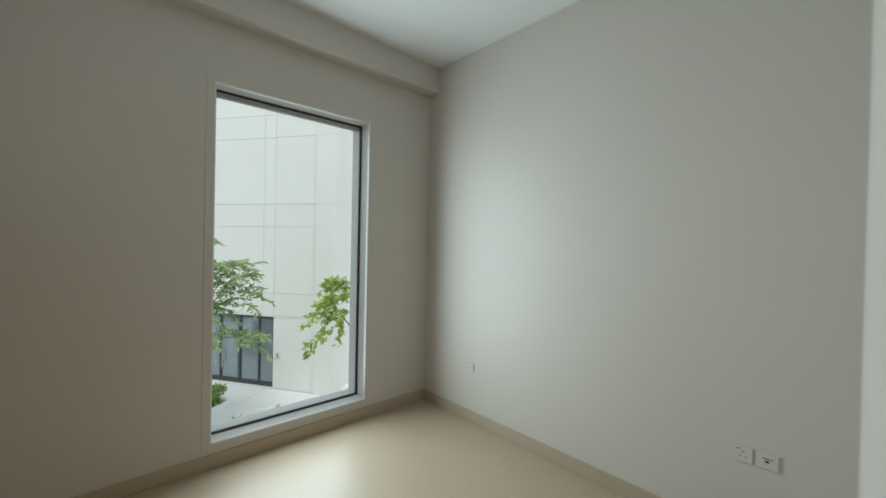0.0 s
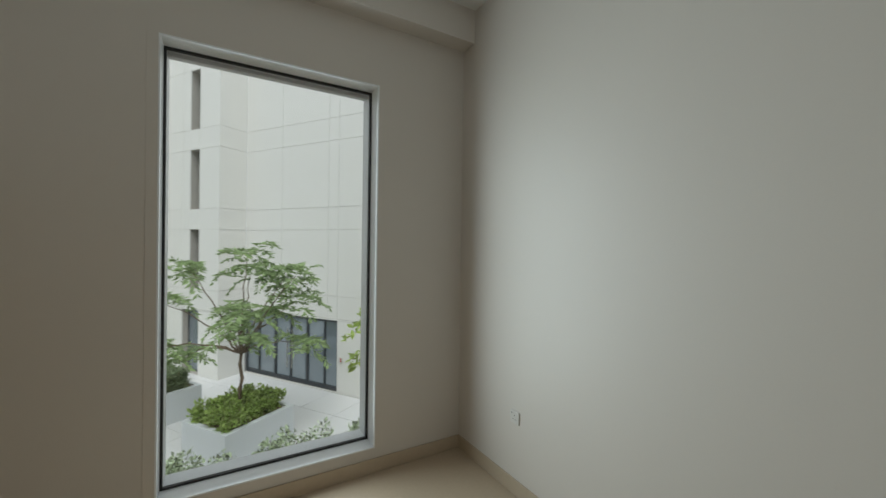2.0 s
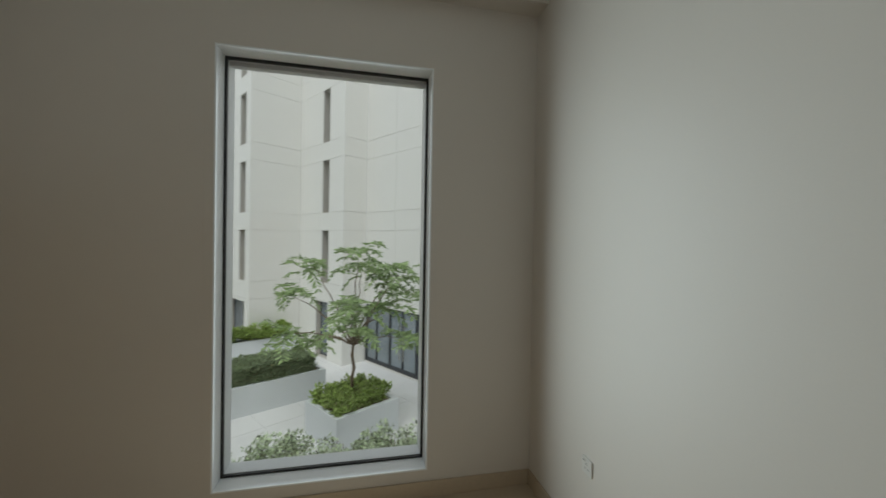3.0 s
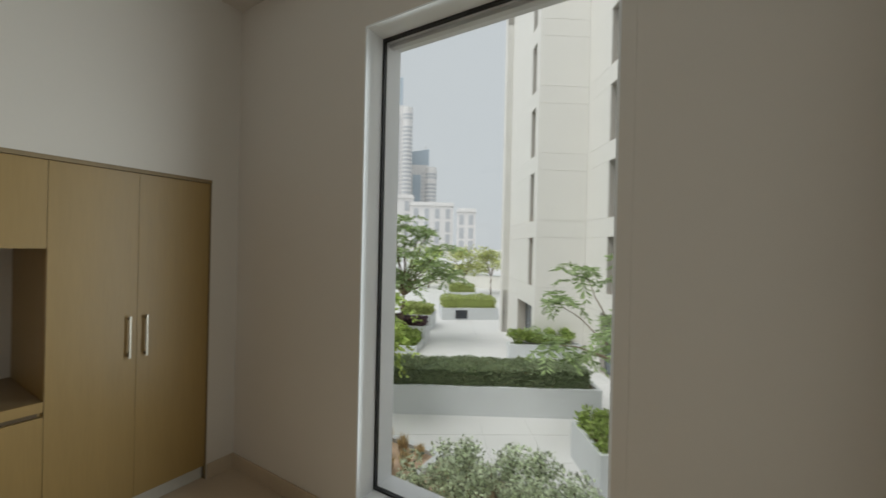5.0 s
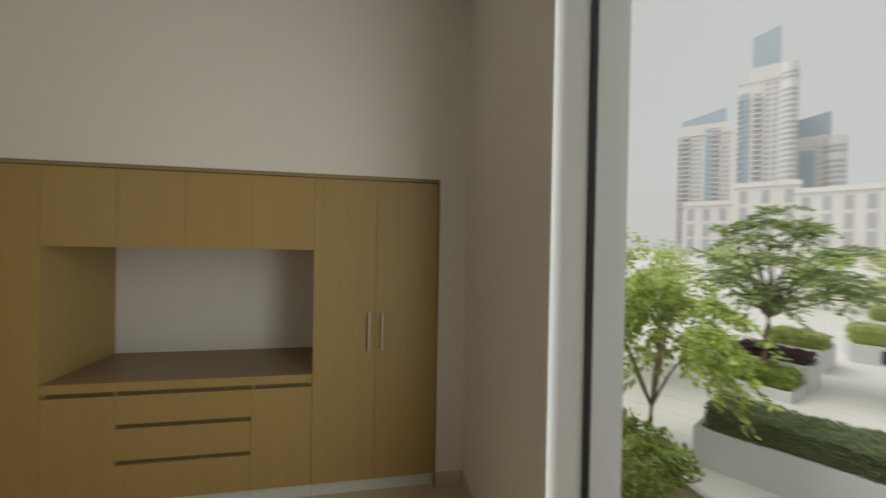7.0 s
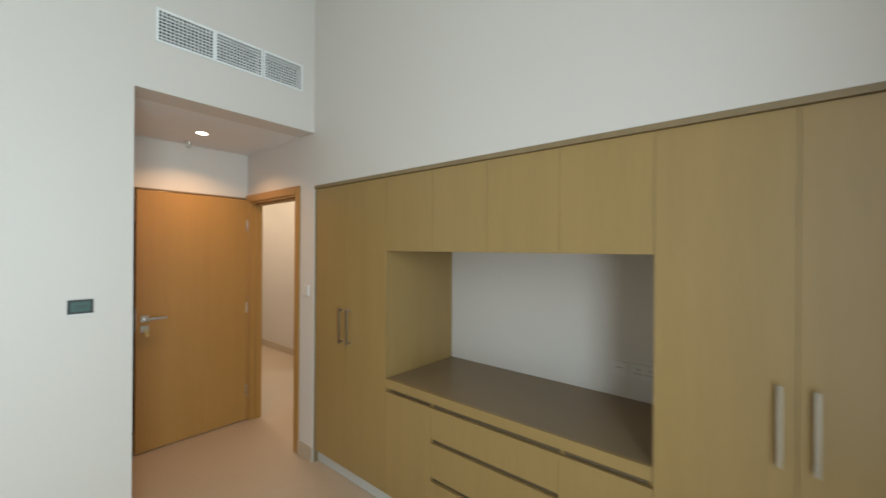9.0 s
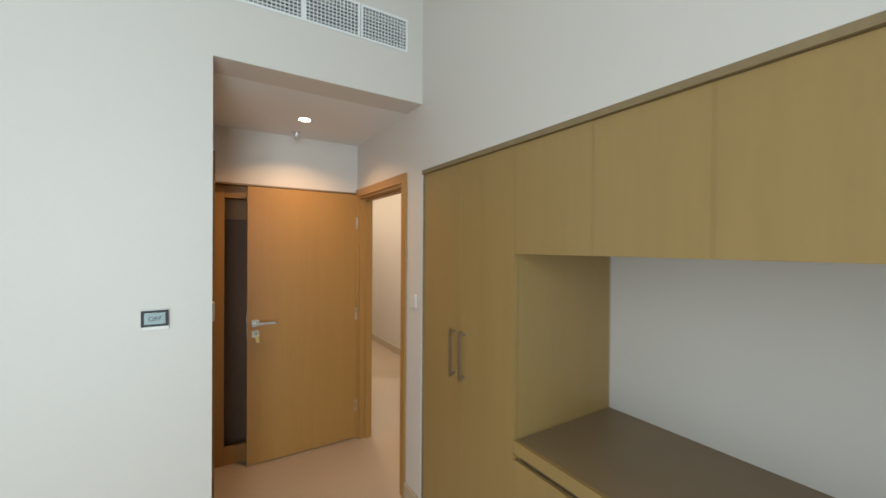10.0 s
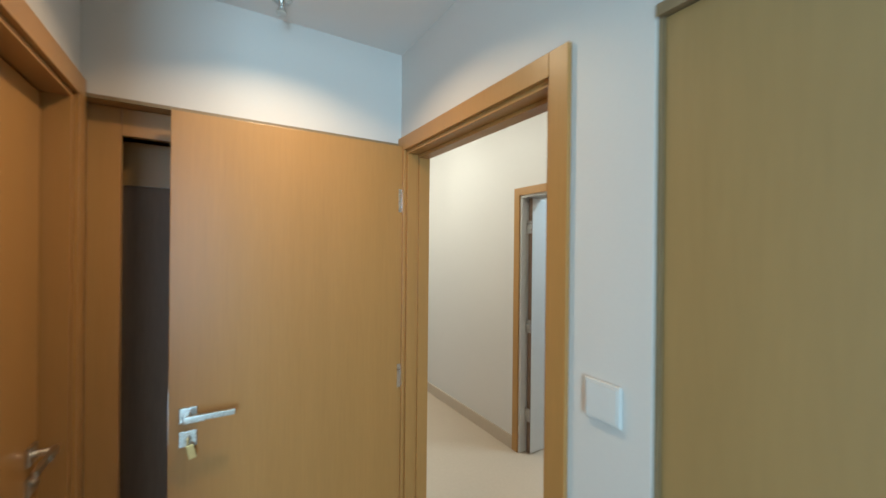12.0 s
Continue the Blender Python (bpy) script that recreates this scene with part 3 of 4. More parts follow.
t, add = plate("double_data_outlet", (XN, -1.15, 0.955), (1, 0, 0), (0, 1, 0), 0.146, 0.08, "white plastic double data outlet on the niche wall", "outlet", "sockets")
for x in (-0.035, 0.025):
    add("port", x - 0.008, 0.008, x + 0.008, 0.018, 0.0096, 0.0105, NICKEL)
    add("shutter", x - 0.025, -0.012, x + 0.022, -0.008, 0.0096, 0.0105, NICKEL)

# thermostat
t, add = plate("thermostat", (-2.023, YS, 1.308), (0, 1, 0), (-1, 0, 0), 0.098, 0.076, "black-framed thermostat with a grey screen that says OFF", "thermostat")
add("base_lip", -0.043, -0.047, 0.049, -0.0345, 0.0005, 0.011, PLASTIC, "white lower lip", 0.001)
add("bezel", -0.047, -0.034, 0.047, 0.034, 0.0096, 0.0125, SLOT, "black bezel", 0.001)
add("screen", -0.036, -0.024, 0.036, 0.024, 0.0126, 0.0135, LCD, "grey-green screen")
font = bpy.data.curves.new("off_lettering", "FONT")
font.body, font.size, font.align_x, font.align_y, font.extrude = "OFF", 0.026, "CENTER", "CENTER", 0.0002
fo = bpy.data.objects.new("off_lettering", font)
me = bpy.data.meshes.new_from_object(fo)
bpy.data.objects.remove(fo)
me.materials.clear()
me.materials.append(SLOT)
word = new("lettering", me)
word.matrix_basis = pose(-2.023, YS + 0.0139, 1.306, 90, 0, 180)
adopt(word, t)

# supply grilles over the lobby opening
for k, (x0, x1) in enumerate(((-2.606, -2.329), (-2.898, -2.624), (-3.185, -2.921))):
    g = thing("air_grille", ((x0 + x1) / 2, YS, 2.75), "white egg-crate air grille over the lobby opening", "air grille", "air grilles")
    part("frame", ring(x0 - 0.010, x1 + 0.010, 2.743, 2.933, YS + 0.0006, YS + 0.006, 0.014, 0.001), LOUVRE, g)
    # black sheet set behind the slats makes the holes dark
    part("backing", boxes((x0 - 0.008, YS - 0.09, 2.746, x1 + 0.008, YS - 0.085, 2.930)), GRILLE_BACK, g, "black sheet behind the slats")
    n = 14
    w = (x1 - x0) / n
    vme = mesh_of("slat", boxes((-0.0021, -0.005, -0.088, 0.0021, 0.0, 0.088)), LOUVRE)
    hme = mesh_of("slat", boxes((-(x1 - x0) / 2, -0.005, -0.0026, (x1 - x0) / 2, -0.0005, 0.0026)), LOUVRE)
    for i in range(1, n):
        s = new("slat", vme)
        s.matrix_basis = pose(x0 + i * w, YS + 0.003, 2.838)
        adopt(s, g)
    for i in range(1, 9):
        s = new("slat", hme)
        s.matrix_basis = pose((x0 + x1) / 2, YS + 0.003, 2.752 + i * 0.019)
        adopt(s, g)

# ceiling fittings of the lobby
GLOW = glow("warm_lamp_glow", (1.0, 0.85, 0.62), 7.0)


def downlight(x, y, z, watts, colour=WARM, size=0.07, spread=180):
    d = thing("downlight", (x, y, z), "round recessed downlight with a warm glowing lens", "downlight", "downlights")
    bm = bmesh.new()
    bmesh.ops.create_cone(bm, cap_ends=False, segments=32, radius1=0.047, radius2=0.036, depth=0.004, matrix=pose(x, y, z - 0.003))
    part("trim_ring", bm, PLASTIC, d, "white trim ring", True)
    bm = bmesh.new()
    bmesh.ops.create_circle(bm, cap_ends=True, segments=32, radius=0.0365, matrix=pose(x, y, z - 0.0022))
    part("lens", bm, GLOW, d, "glowing warm lens")
    lamp(x, y, z - 0.008, watts, size, colour, spread)
    return d


downlight(-2.765, -3.935, ZA, 4.0, size=0.12, spread=134)
# three unseen downlights added for the warm corridor light
downlight(-3.72, -4.6, 2.92, 5, SOFT, 0.3)
downlight(-3.72, -5.9, 2.92, 10, SOFT, 0.3)
downlight(-3.72, -7.3, 2.92, 10, SOFT, 0.3)
# unseen downlight added to give the far room its daylight brightness
downlight(XC - 0.85, -4.3, 2.92, 12, (1.0, 0.95, 0.88), 0.3)
sp = thing("sprinkler", (-2.775, -4.27, ZA), "small chrome ceiling sprinkler head", "sprinkler")
bm = bmesh.new()
rod(bm, (-2.775, -4.27, ZA - 0.004), (-2.775, -4.27, ZA - 0.0005), 0.032, 0.036, 24)
part("escutcheon", bm, STEEL, sp, "", True)
bm = bmesh.new()
rod(bm, (-2.775, -4.27, ZA - 0.030), (-2.775, -4.27, ZA - 0.004), 0.008, 0.010)
rod(bm, (-2.787, -4.27, ZA - 0.045), (-2.783, -4.27, ZA - 0.028), 0.0025)
rod(bm, (-2.763, -4.27, ZA - 0.045), (-2.767, -4.27, ZA - 0.028), 0.0025)
part("body", bm, STEEL, sp)
bm = bmesh.new()
rod(bm, (-2.775, -4.27, ZA - 0.049), (-2.775, -4.27, ZA - 0.0455), 0.018, 0.018, 16)
part("deflector", bm, STEEL, sp)

# ---- outside: courtyard ----
ZG = -2.85
UA = radians(33.5)
U = Vector((-math.sin(UA), math.cos(UA), 0))     # along the serrated walls, away from the room
V = Vector((-math.cos(UA), -math.sin(UA), 0))    # along their short returns, towards the room
rng = random.Random(7)

structure("ground", boxes((-1500, 0.31, ZG - 0.2, 1500, 3000, ZG), (-1500, -600, ZG - 0.2, 1500, 0.305, ZG - 0.01)), PAVING, "pale stone courtyard paving", "ground")
structure("wall_outside", boxes((-14.0, 0.0, ZG, XW - 0.901, 0.32, 3.9), (XW - 0.9, 0.001, ZG, 0.2, 0.32, -0.121), (0.201, 0.0, ZG, 14.0, 0.32, 3.9), (XW - 0.9, 0.001, ZC + 0.151, 0.2, 0.32, 3.9)), STONE, "pale stone face of the building with the room", "facade")


def local(p, d, n):
    """Matrix of a wall frame: x along d, y outwards n, z up."""
    m = Matrix((Vector(d).to_4d(), Vector(n).to_4d(), (0, 0, 1, 0), (0, 0, 0, 1))).transposed()
    m.col[0][3] = m.col[1][3] = m.col[2][3] = 0
    m.translation = p
    return m


# ---- the building across the courtyard ----
A = Vector((-0.93, 12.43, 0))
LEN = {"shop": 6.15, "return_a": 0.995, "slit_a": 3.46, "return_b": 2.05, "slit_b": 5.2, "return_c": 0.34, "end": 0.5}
R0 = A - U * LEN["shop"]
B = A + V * LEN["return_a"]
C = B + U * LEN["slit_a"]
D = C + V * LEN["return_b"]
FF = D + U * LEN["slit_b"]
G = FF + V * LEN["return_c"]
ZT = 30.0
LEVELS = [ZG, -0.57, 0.13]
while LEVELS[-1] < ZT - 3:
    LEVELS += [LEVELS[-1] + 2.05, LEVELS[-1] + 2.75]
tower = thing("apartment_building", (A.x, A.y, ZG), "pale stone-clad apartment building with slit windows and a dark glass shopfront", "building")


def facade(start, d, n, length, columns, holes):
    """Backing slab plus separate cladding panels with open joints; holes (s0, s1, z0, z1) pass through."""
    m = local(start, d, n)
    bm = bmesh.new()
    cs = sorted({0.0, length, *[c for h in holes for c in h[:2]]})
    cz = sorted({ZG, ZT, *[c for h in holes for c in h[2:]]})
    for s0, s1, z0, z1 in grid_cells(cs, cz, holes):
        box(bm, max(s0, 0.035), -0.5, z0, min(s1, length - 0.035), -0.031, z1)
    bm.transform(m)
    part("wall", bm, STONE_BACK, tower)
    cs = sorted({0.0, length, *columns, *[c for h in holes for c in h[:2]]})
    cz = sorted({*[z for z in LEVELS if z < 14.5], *[c for h in holes for c in h[2:] if c < 14.5]})
    j = 0.0045
    done = {}
    for s0, s1, z0, z1 in grid_cells(cs, cz, holes):
        key = (round(s1 - s0, 3), round(z1 - z0, 3))
        if key not in done:
            w, h = key
            done[key] = mesh_of("panel", boxes((-w / 2 + j, -0.03, -h / 2 + j, w / 2 - j, 0.0, h / 2 - j)), STONE)
        p = new("panel", done[key])
        p.matrix_basis = m @ Matrix.Translation(((s0 + s1) / 2, 0, (z0 + z1) / 2))
        adopt(p, tower)
    bm = bmesh.new()
    for s0, s1 in zip(cs, cs[1:]):
        top_holes = [h for h in holes if h[0] < (s0 + s1) / 2 < h[1] and h[3] > 14.5]
        if not top_holes:
            box(bm, s0, -0.03, cz[-1] + j, s1, 0.0, ZT)
    bm.transform(m)
    if bm.verts:
        part("upper_cladding", bm, STONE, tower)
    else:
        bm.free()
    return m


def slit_window(m, s0, s1, z0, z1, deep=0.30):
    w = part("window", boxes((s0 + 0.0, -deep - 0.06, z0, s0 + 0.05, -deep, z1), (s1 - 0.05, -deep - 0.06, z0, s1, -deep, z1), (s0 + 0.05, -deep - 0.06, z0, s1 - 0.05, -deep, z0 + 0.05), (s0 + 0.05, -deep - 0.06, z1 - 0.05, s1 - 0.05, -deep, z1)), ALU, tower, "dark slit window set in a deep reveal")
    w.data.transform(m)
    p = part("pane", boxes((s0 + 0.05, -deep - 0.05, z0 + 0.05, s1 - 0.05, -deep - 0.02, z1 - 0.05)), SHOPGLASS, w, "dark glass")
    p.data.transform(m)


slit_z = [(z0, z1) for z0, z1 in zip(LEVELS, LEVELS[1:]) if z0 > 0 and z1 - z0 > 1.5 and z1 < 14.5]
SHOP = (6.15 - 4.19, 6.15, ZG + 0.04, -0.62)
m_shop = facade(R0, U, V, LEN["shop"], [2.36, 4.38], [SHOP])
facade(A, V, -U, LEN["return_a"], [], [])
m_a = facade(B, U, V, LEN["slit_a"], [], [(1.07, 1.58, z0, z1) for z0, z1 in slit_z] + [(1.07, 2.0, ZG + 0.02, -0.62)])
facade(C, V, -U, LEN["return_b"], [], [])
m_b = facade(D, U, V, LEN["slit_b"], [], [(0.50, 1.16, z0, z1) for z0, z1 in slit_z] + [(0.45, 3.0, ZG + 0.02, -0.72)])
facade(FF, V, -U, LEN["return_c"], [], [])
facade(G, U, V, LEN["end"], [], [])
facade(G + U * LEN["end"], -V, U, 8.0, [], [])
for z0, z1 in slit_z:
    slit_window(m_a, 1.07, 1.58, z0, z1)
    slit_window(m_b, 0.50, 1.16, z0, z1)
slit_window(m_a, 1.07, 2.0, ZG + 0.02, -0.62, 0.22)
slit_window(m_b, 1.9, 3.0, ZG + 0.02, -0.72, 0.42)
bm = boxes((0.45, -0.5, ZG + 0.02, 1.895, -0.44, -0.72))
bm.transform(m_b)
part("recess_back", bm, STONE, tower)
# pier at the right end of the shop wall, and the walls that close the block
bm = boxes((-0.12, -0.5, ZG, 0.52, 0.07, ZT), bevel=0.01)
bm.transform(m_shop)
part("pier", bm, STONE, tower, "pale stone pier")
for z in LEVELS[1:9]:
    bm = boxes((-0.1215, -0.49, z - 0.004, 0.5215, 0.0715, z + 0.004))
    bm.transform(m_shop)
    part("pier_joint", bm, STONE_BACK, tower)
bm = boxes((0.0, -9.0, ZG, 0.4, -0.5, ZT), (0.4, -9.0, ZG, 12.0, -8.6, ZT), (0.4, -8.6, ZT - 0.3, 9.0, -0.6, ZT))
bm.transform(m_shop)
part("rear_wall", bm, STONE, tower)

# shopfront: frame, mullions, panes, doors
s0, s1, z0, z1 = SHOP
cut = [s1 - c for c in (4.19, 3.63, 2.90, 2.17, 1.45, 0.66, 0.0)]
shop = part("shopfront", boxes((s0, -0.16, z0, s1, -0.06, z0 + 0.13), (s0, -0.16, z1 - 0.07, s1, -0.06, z1), (s0, -0.16, z0 + 0.13, s0 + 0.05, -0.06, z1 - 0.07), (s1 - 0.05, -0.16, z0 + 0.13, s1, -0.06, z1 - 0.07)), ALU, tower, "dark grey aluminium shopfront")
shop.data.transform(m_shop)
for k, c in enumerate(cut[1:-1]):
    w = 0.045 if k in (1, 3) else 0.028
    p = part("mullion", boxes((c - w, -0.155, z0 + 0.13, c + w, -0.055, z1 - 0.07)), ALU, shop)
    p.data.transform(m_shop)
for a, b in zip(cut, cut[1:]):
    p = part("pane", boxes((a + 0.03, -0.12, z0 + 0.13, b - 0.03, -0.10, z1 - 0.07)), SHOPGLASS, shop, "dark reflecting glass")
    p.data.transform(m_shop)
for c in (-0.11, 0.11):
    bm = bmesh.new()
    rod(bm, (cut[3] + c, -0.02, z0 + 0.45), (cut[3] + c, -0.02, z0 + 1.75), 0.018)
    for z in (z0 + 0.6, z0 + 1.6):
        rod(bm, (cut[3] + c, -0.10, z), (cut[3] + c, -0.02, z), 0.01)
    bm.transform(m_shop)
    part("pull_handle", bm, STEEL, shop, "steel pull handle")
alarm = part("alarm_point", boxes((1.72, 0.0, -1.85, 1.83, 0.06, -1.70), bevel=0.008), PLASTIC, tower, "small white and red alarm point")
alarm.data.transform(m_shop)
p = part("red_face", boxes((1.735, 0.061, -1.83, 1.775, 0.066, -1.72)), RED, alarm)
p.data.transform(m_shop)


# ---- plants ----
def leaves_mesh(name, P, D1, D2, L, W, material):
    """Many small pointed leaves: base P, along D1, across D2, length L, width W (arrays)."""
    n = len(P)
    L, W = np.asarray(L)[:, None], np.asarray(W)[:, None]
    nrm = np.cross(D1, D2)
    v = np.empty((n, 4, 3))
    v[:, 0] = P
    v[:, 1] = P + D1 * L * 0.5 + D2 * W * 0.5 + nrm * L * 0.06
    v[:, 2] = P + D1 * L - nrm * L * 0.12
    v[:, 3] = P + D1 * L * 0.5 - D2 * W * 0.5 + nrm * L * 0.06
    f = np.arange(n * 4).reshape(n, 4)
    me = bpy.data.meshes.new(name)
    me.from_pydata(v.reshape(-1, 3).tolist(), [], f.tolist())
    me.materials.append(material)
    return me


def unit(a):
    return a / np.maximum(np.linalg.norm(a, axis=-1, keepdims=True), 1e-6)


def leaf_dirs(gen, n, up=0.2, droop=0.0):
    d = gen.normal(size=(n, 3))
    d[:, 2] = d[:, 2] * 0.6 + up - droop
    d = unit(d)
    s = unit(np.cross(d, gen.normal(size=(n, 3)) * 0.5 + np.array([0, 0, 1.0])))
    return d, s


def blob_points(gen, n, centre, radii, lumps=9, lump=0.42):
    """Points spread through a lumpy crown, thin in the middle."""
    cs = unit(gen.normal(size=(lumps, 3))) * gen.uniform(0.45, 0.85, (lumps, 1))
    k = gen.integers(0, lumps, n)
    p = cs[k] + unit(gen.normal(size=(n, 3))) * (lump * gen.uniform(0.35, 1.0, (n, 1)) ** 0.6)
    return p * np.array(radii) + np.array(centre)


def fronds(gen, ends, per_end, length, pinnae):
    """Feathery double rows of leaflets along drooping stalks round each limb end."""
    P, D1, D2, L, W = [], [], [], [], []
    for e in ends:
        e = np.array(e, float)
        a0 = gen.uniform(0, 6.28)
        for k in range(per_end):
            a = a0 + k * 2.399
            h = np.array([math.cos(a), math.sin(a), 0])
            ln = length * gen.uniform(0.65, 1.1)
            rise = gen.uniform(0.1, 1.25)
            side = np.array([-h[1], h[0], 0])
            e1 = e + gen.normal(size=3) * 0.10
            for i in range(pinnae):
                t = (i + 1.2) / pinnae
                q = e1 + h * ln * t + np.array([0, 0, 1]) * (rise * ln * t - 0.8 * ln * t * t)
                fwd = h * 0.55 + np.array([0, 0, rise * 0.6 - 0.8 * t])
                for sg in (-1, 1):
                    d = side * sg + fwd * 0.75 + np.array([0, 0, -0.3]) + gen.normal(size=3) * 0.2
                    d /= np.linalg.norm(d)
                    c = np.cross(d, np.array([0, 0, 1.0]) + gen.normal(size=3) * 0.45)
                    P.append(q)
                    D1.append(d)
                    D2.append(c / np.linalg.norm(c))
                    L.append(ln * 0.46 * (1.1 - 0.75 * abs(t - 0.45)) * gen.uniform(0.8, 1.1))
                    W.append(ln * 0.105 * gen.uniform(0.8, 1.3))
    return np.array(P), np.array(D1), np.array(D2), np.array(L), np.array(W)


def limb(bm, a, b, ra, rb, gen, sag=0.12, n=7):
    a, b = np.array(a, float), np.array(b, float)
    pts = []
    for i in range(6):
        t = i / 5
        p = a + (b - a) * t + np.array([0, 0, sag * math.sin(math.pi * t) * np.linalg.norm(b - a)])
        p = p + gen.normal(size=3) * 0.02 * (0 < i < 5)
        pts.append(tuple(p))
    return tube(bm, pts, [ra + (rb - ra) * i / 5 for i in range(6)], n)


def feather_tree(base, fork, ends, per_end, length, pinnae, seed, material, label, r=0.07):
    gen = np.random.default_rng(seed)
    t = thing("tree", base, label, "tree", "courtyard trees")
    bm = bmesh.new()
    limb(bm, base, fork, r, r * 0.7, gen, 0.0, 9)
    for e in ends:
        mid = (np.array(fork) * 0.55 + np.array(e) * 0.45) + np.array([0, 0, 0.12])
        limb(bm, fork, mid, r * 0.5, r * 0.3, gen, 0.05, 6)
        limb(bm, mid, e, r * 0.3, r * 0.12, gen, 0.04, 5)
    part("trunk", bm, BARK, t, "slender grey-brown trunk and limbs", True)
    me = leaves_mesh("crown", *fronds(gen, ends, per_end, length, pinnae), material)
    adopt(new("crown", me), t)
    return t


def leafy_tree(base, fork, centre, radii, count, size, seed, material, label, r=0.06, lumps=11, lump=0.42, name="tree", sprays=0):
    gen = np.random.default_rng(seed)
    t = thing(name, base, label, "tree", "courtyard trees")
    bm = bmesh.new()
    limb(bm, base, fork, r, r * 0.7, gen, 0.0, 9)
    cs = blob_points(gen, 9, centre, np.array(radii) * 0.8)
    for c in cs:
        limb(bm, fork, c, r * 0.5, r * 0.1, gen, 0.06, 6)
    part("trunk", bm, BARK, t, "forked grey-brown trunk and limbs", True)
    P = blob_points(gen, count, centre, radii, lumps, lump)
    d, s = leaf_dirs(gen, count, 0.1, 0.35)
    if sprays:
        roots = blob_points(gen, sprays, centre, np.array(radii) * 0.86, lumps, lump)
        k = gen.integers(0, sprays, count)
        out = unit(roots - np.array(centre) + np.array([0, 0, 0.25]) + gen.normal(size=(sprays, 3)) * 0.25)
        reach = max(radii) * gen.uniform(0.25, 0.55, sprays)
        u = gen.uniform(0, 1, (count, 1))
        P = roots[k] + out[k] * u * reach[k, None] + np.array([0, 0, -0.75]) * (u ** 1.7) * reach[k, None] + gen.normal(size=(count, 3)) * size * 0.28
        d = unit(d + out[k] * 0.9 + np.array([0, 0, -0.5]))
        s = unit(np.cross(d, gen.normal(size=(count, 3)) * 0.6 + np.array([0, 0, 1.0])))
    L = size * gen.uniform(0.6, 1.25, count)
    adopt(new("crown", leaves_mesh("crown", P, d, s, L, L * 0.5, material)), t)
    return t


def bush(at, radii, count, size, seed, material, label, name="shrub", group="shrubs", lumps=8):
    gen = np.random.default_rng(seed)
    c = np.array(at, float) + np.array([0, 0, radii[2] * 0.85])
    P = blob_points(gen, count, c, radii, lumps, 0.5)
    P[:, 2] = np.maximum(P[:, 2], at[2] + 0.01)
    d, s = leaf_dirs(gen, count, 0.55)
    L = size * gen.uniform(0.6, 1.3, count)
    t = thing(name, at, label, "shrub", group)
    adopt(new("foliage", leaves_mesh("foliage", P, d, s, L, L * 0.55, material)), t)
    bm = bmesh.new()
    for k in range(6):
        e = c + (np.array([gen.uniform(-0.6, 0.6), gen.uniform(-0.6, 0.6), gen.uniform(-0.1, 0.6)]) * np.array(radii))
        limb(bm, (at[0] + gen.uniform(-0.05, 0.05), at[1] + gen.uniform(-0.05, 0.05), at[2] - 0.02), e, 0.012, 0.004, gen, 0.02, 5)
    part("stems", bm, BARK, t)
    return t


def hedge(start, d, n, length, deep, z0, z1, count, size, seed, material, label, rough=0.05):
    """A clipped hedge: dark twiggy core under a shell of small leaves with an uneven skin."""
    gen = np.random.default_rng(seed)
    m = local(start, d, n)
    t = thing("hedge", tuple(start[:2]) + (z0,), label, "hedge", "hedges")
    bm = bmesh.new()
    box(bm, 0.07, -deep + 0.07, z0, length - 0.07, -0.07, z1 - 0.09)
    bm.transform(m)
    part("twigs", bm, material, t, "dark inner twigs")
    w = np.array([length * deep, length * (z1 - z0), length * (z1 - z0) * 0.6, deep * (z1 - z0), deep * (z1 - z0)])
    side = gen.choice(5, count, p=w / w.sum())
    s, y, z = gen.uniform(0, length, count), gen.uniform(-deep, 0, count), gen.uniform(z0, z1, count)
    wob = np.sin(s * 3.1) * 0.5 + np.sin(s * 7.7 + y * 5) * 0.5
    jit = gen.uniform(-0.09, 0.02, count) + wob * rough * 0.5
    z = np.where(side == 0, z1 + jit, z)
    y = np.where(side == 1, jit, np.where(side == 2, -deep - jit, y))
    s = np.where(side == 3, -jit, np.where(side == 4, length + jit, s))
    P = np.stack([s, y, z], 1)
    dd, ss = leaf_dirs(gen, count, 0.6)
    L = size * gen.uniform(0.6, 1.3, count)
    R = np.array(m.to_3x3())
    P = P @ R.T + np.array(m.translation)
    adopt(new("foliage", leaves_mesh("foliage", P, dd, ss, L, L * 0.55, material)), t)
    return t


def planter(start, d, n, length, deep, z1, label, wall=0.12, soil=SOIL):
    """A rendered planter box open at the top, with soil in it; its front runs from start along d and faces n."""
    m = local(start, d, n)
    t = thing("planter", tuple(start[:2]) + (ZG,), label, "planter", "planters")
    bm = boxes((0, -wall, ZG, length, 0, z1), (0, -deep, ZG, length, -deep + wall, z1), (0, -deep + wall, ZG, wall, -wall, z1), (length - wall, -deep + wall, ZG, length, -wall, z1), bevel=0.008)
    bm.transform(m)
    part("box", bm, CONCRETE, t)
    bm = boxes((wall, -deep + wall, ZG, length - wall, -wall, z1 - 0.05))
    bm.transform(m)
    part("soil", bm, soil, t, "dark planting soil")
    return t


# long hedge planter
HD = Vector((5.15, 3.0, 0)).normalized()
HN = Vector((HD.y, -HD.x, 0))
planter(Vector((-7.60, 6.08, 0)), HD, HN, 6.35, 1.45, -2.06, "long white rendered planter wall holding a clipped hedge")
hedge(Vector((-7.42, 6.18, 0)) - HN * 0.08, HD, HN, 5.85, 1.15, -2.08, -1.62, 26000, 0.075, 3, LEAF_C, "long clipped dark green hedge in a white planter", 0.09)

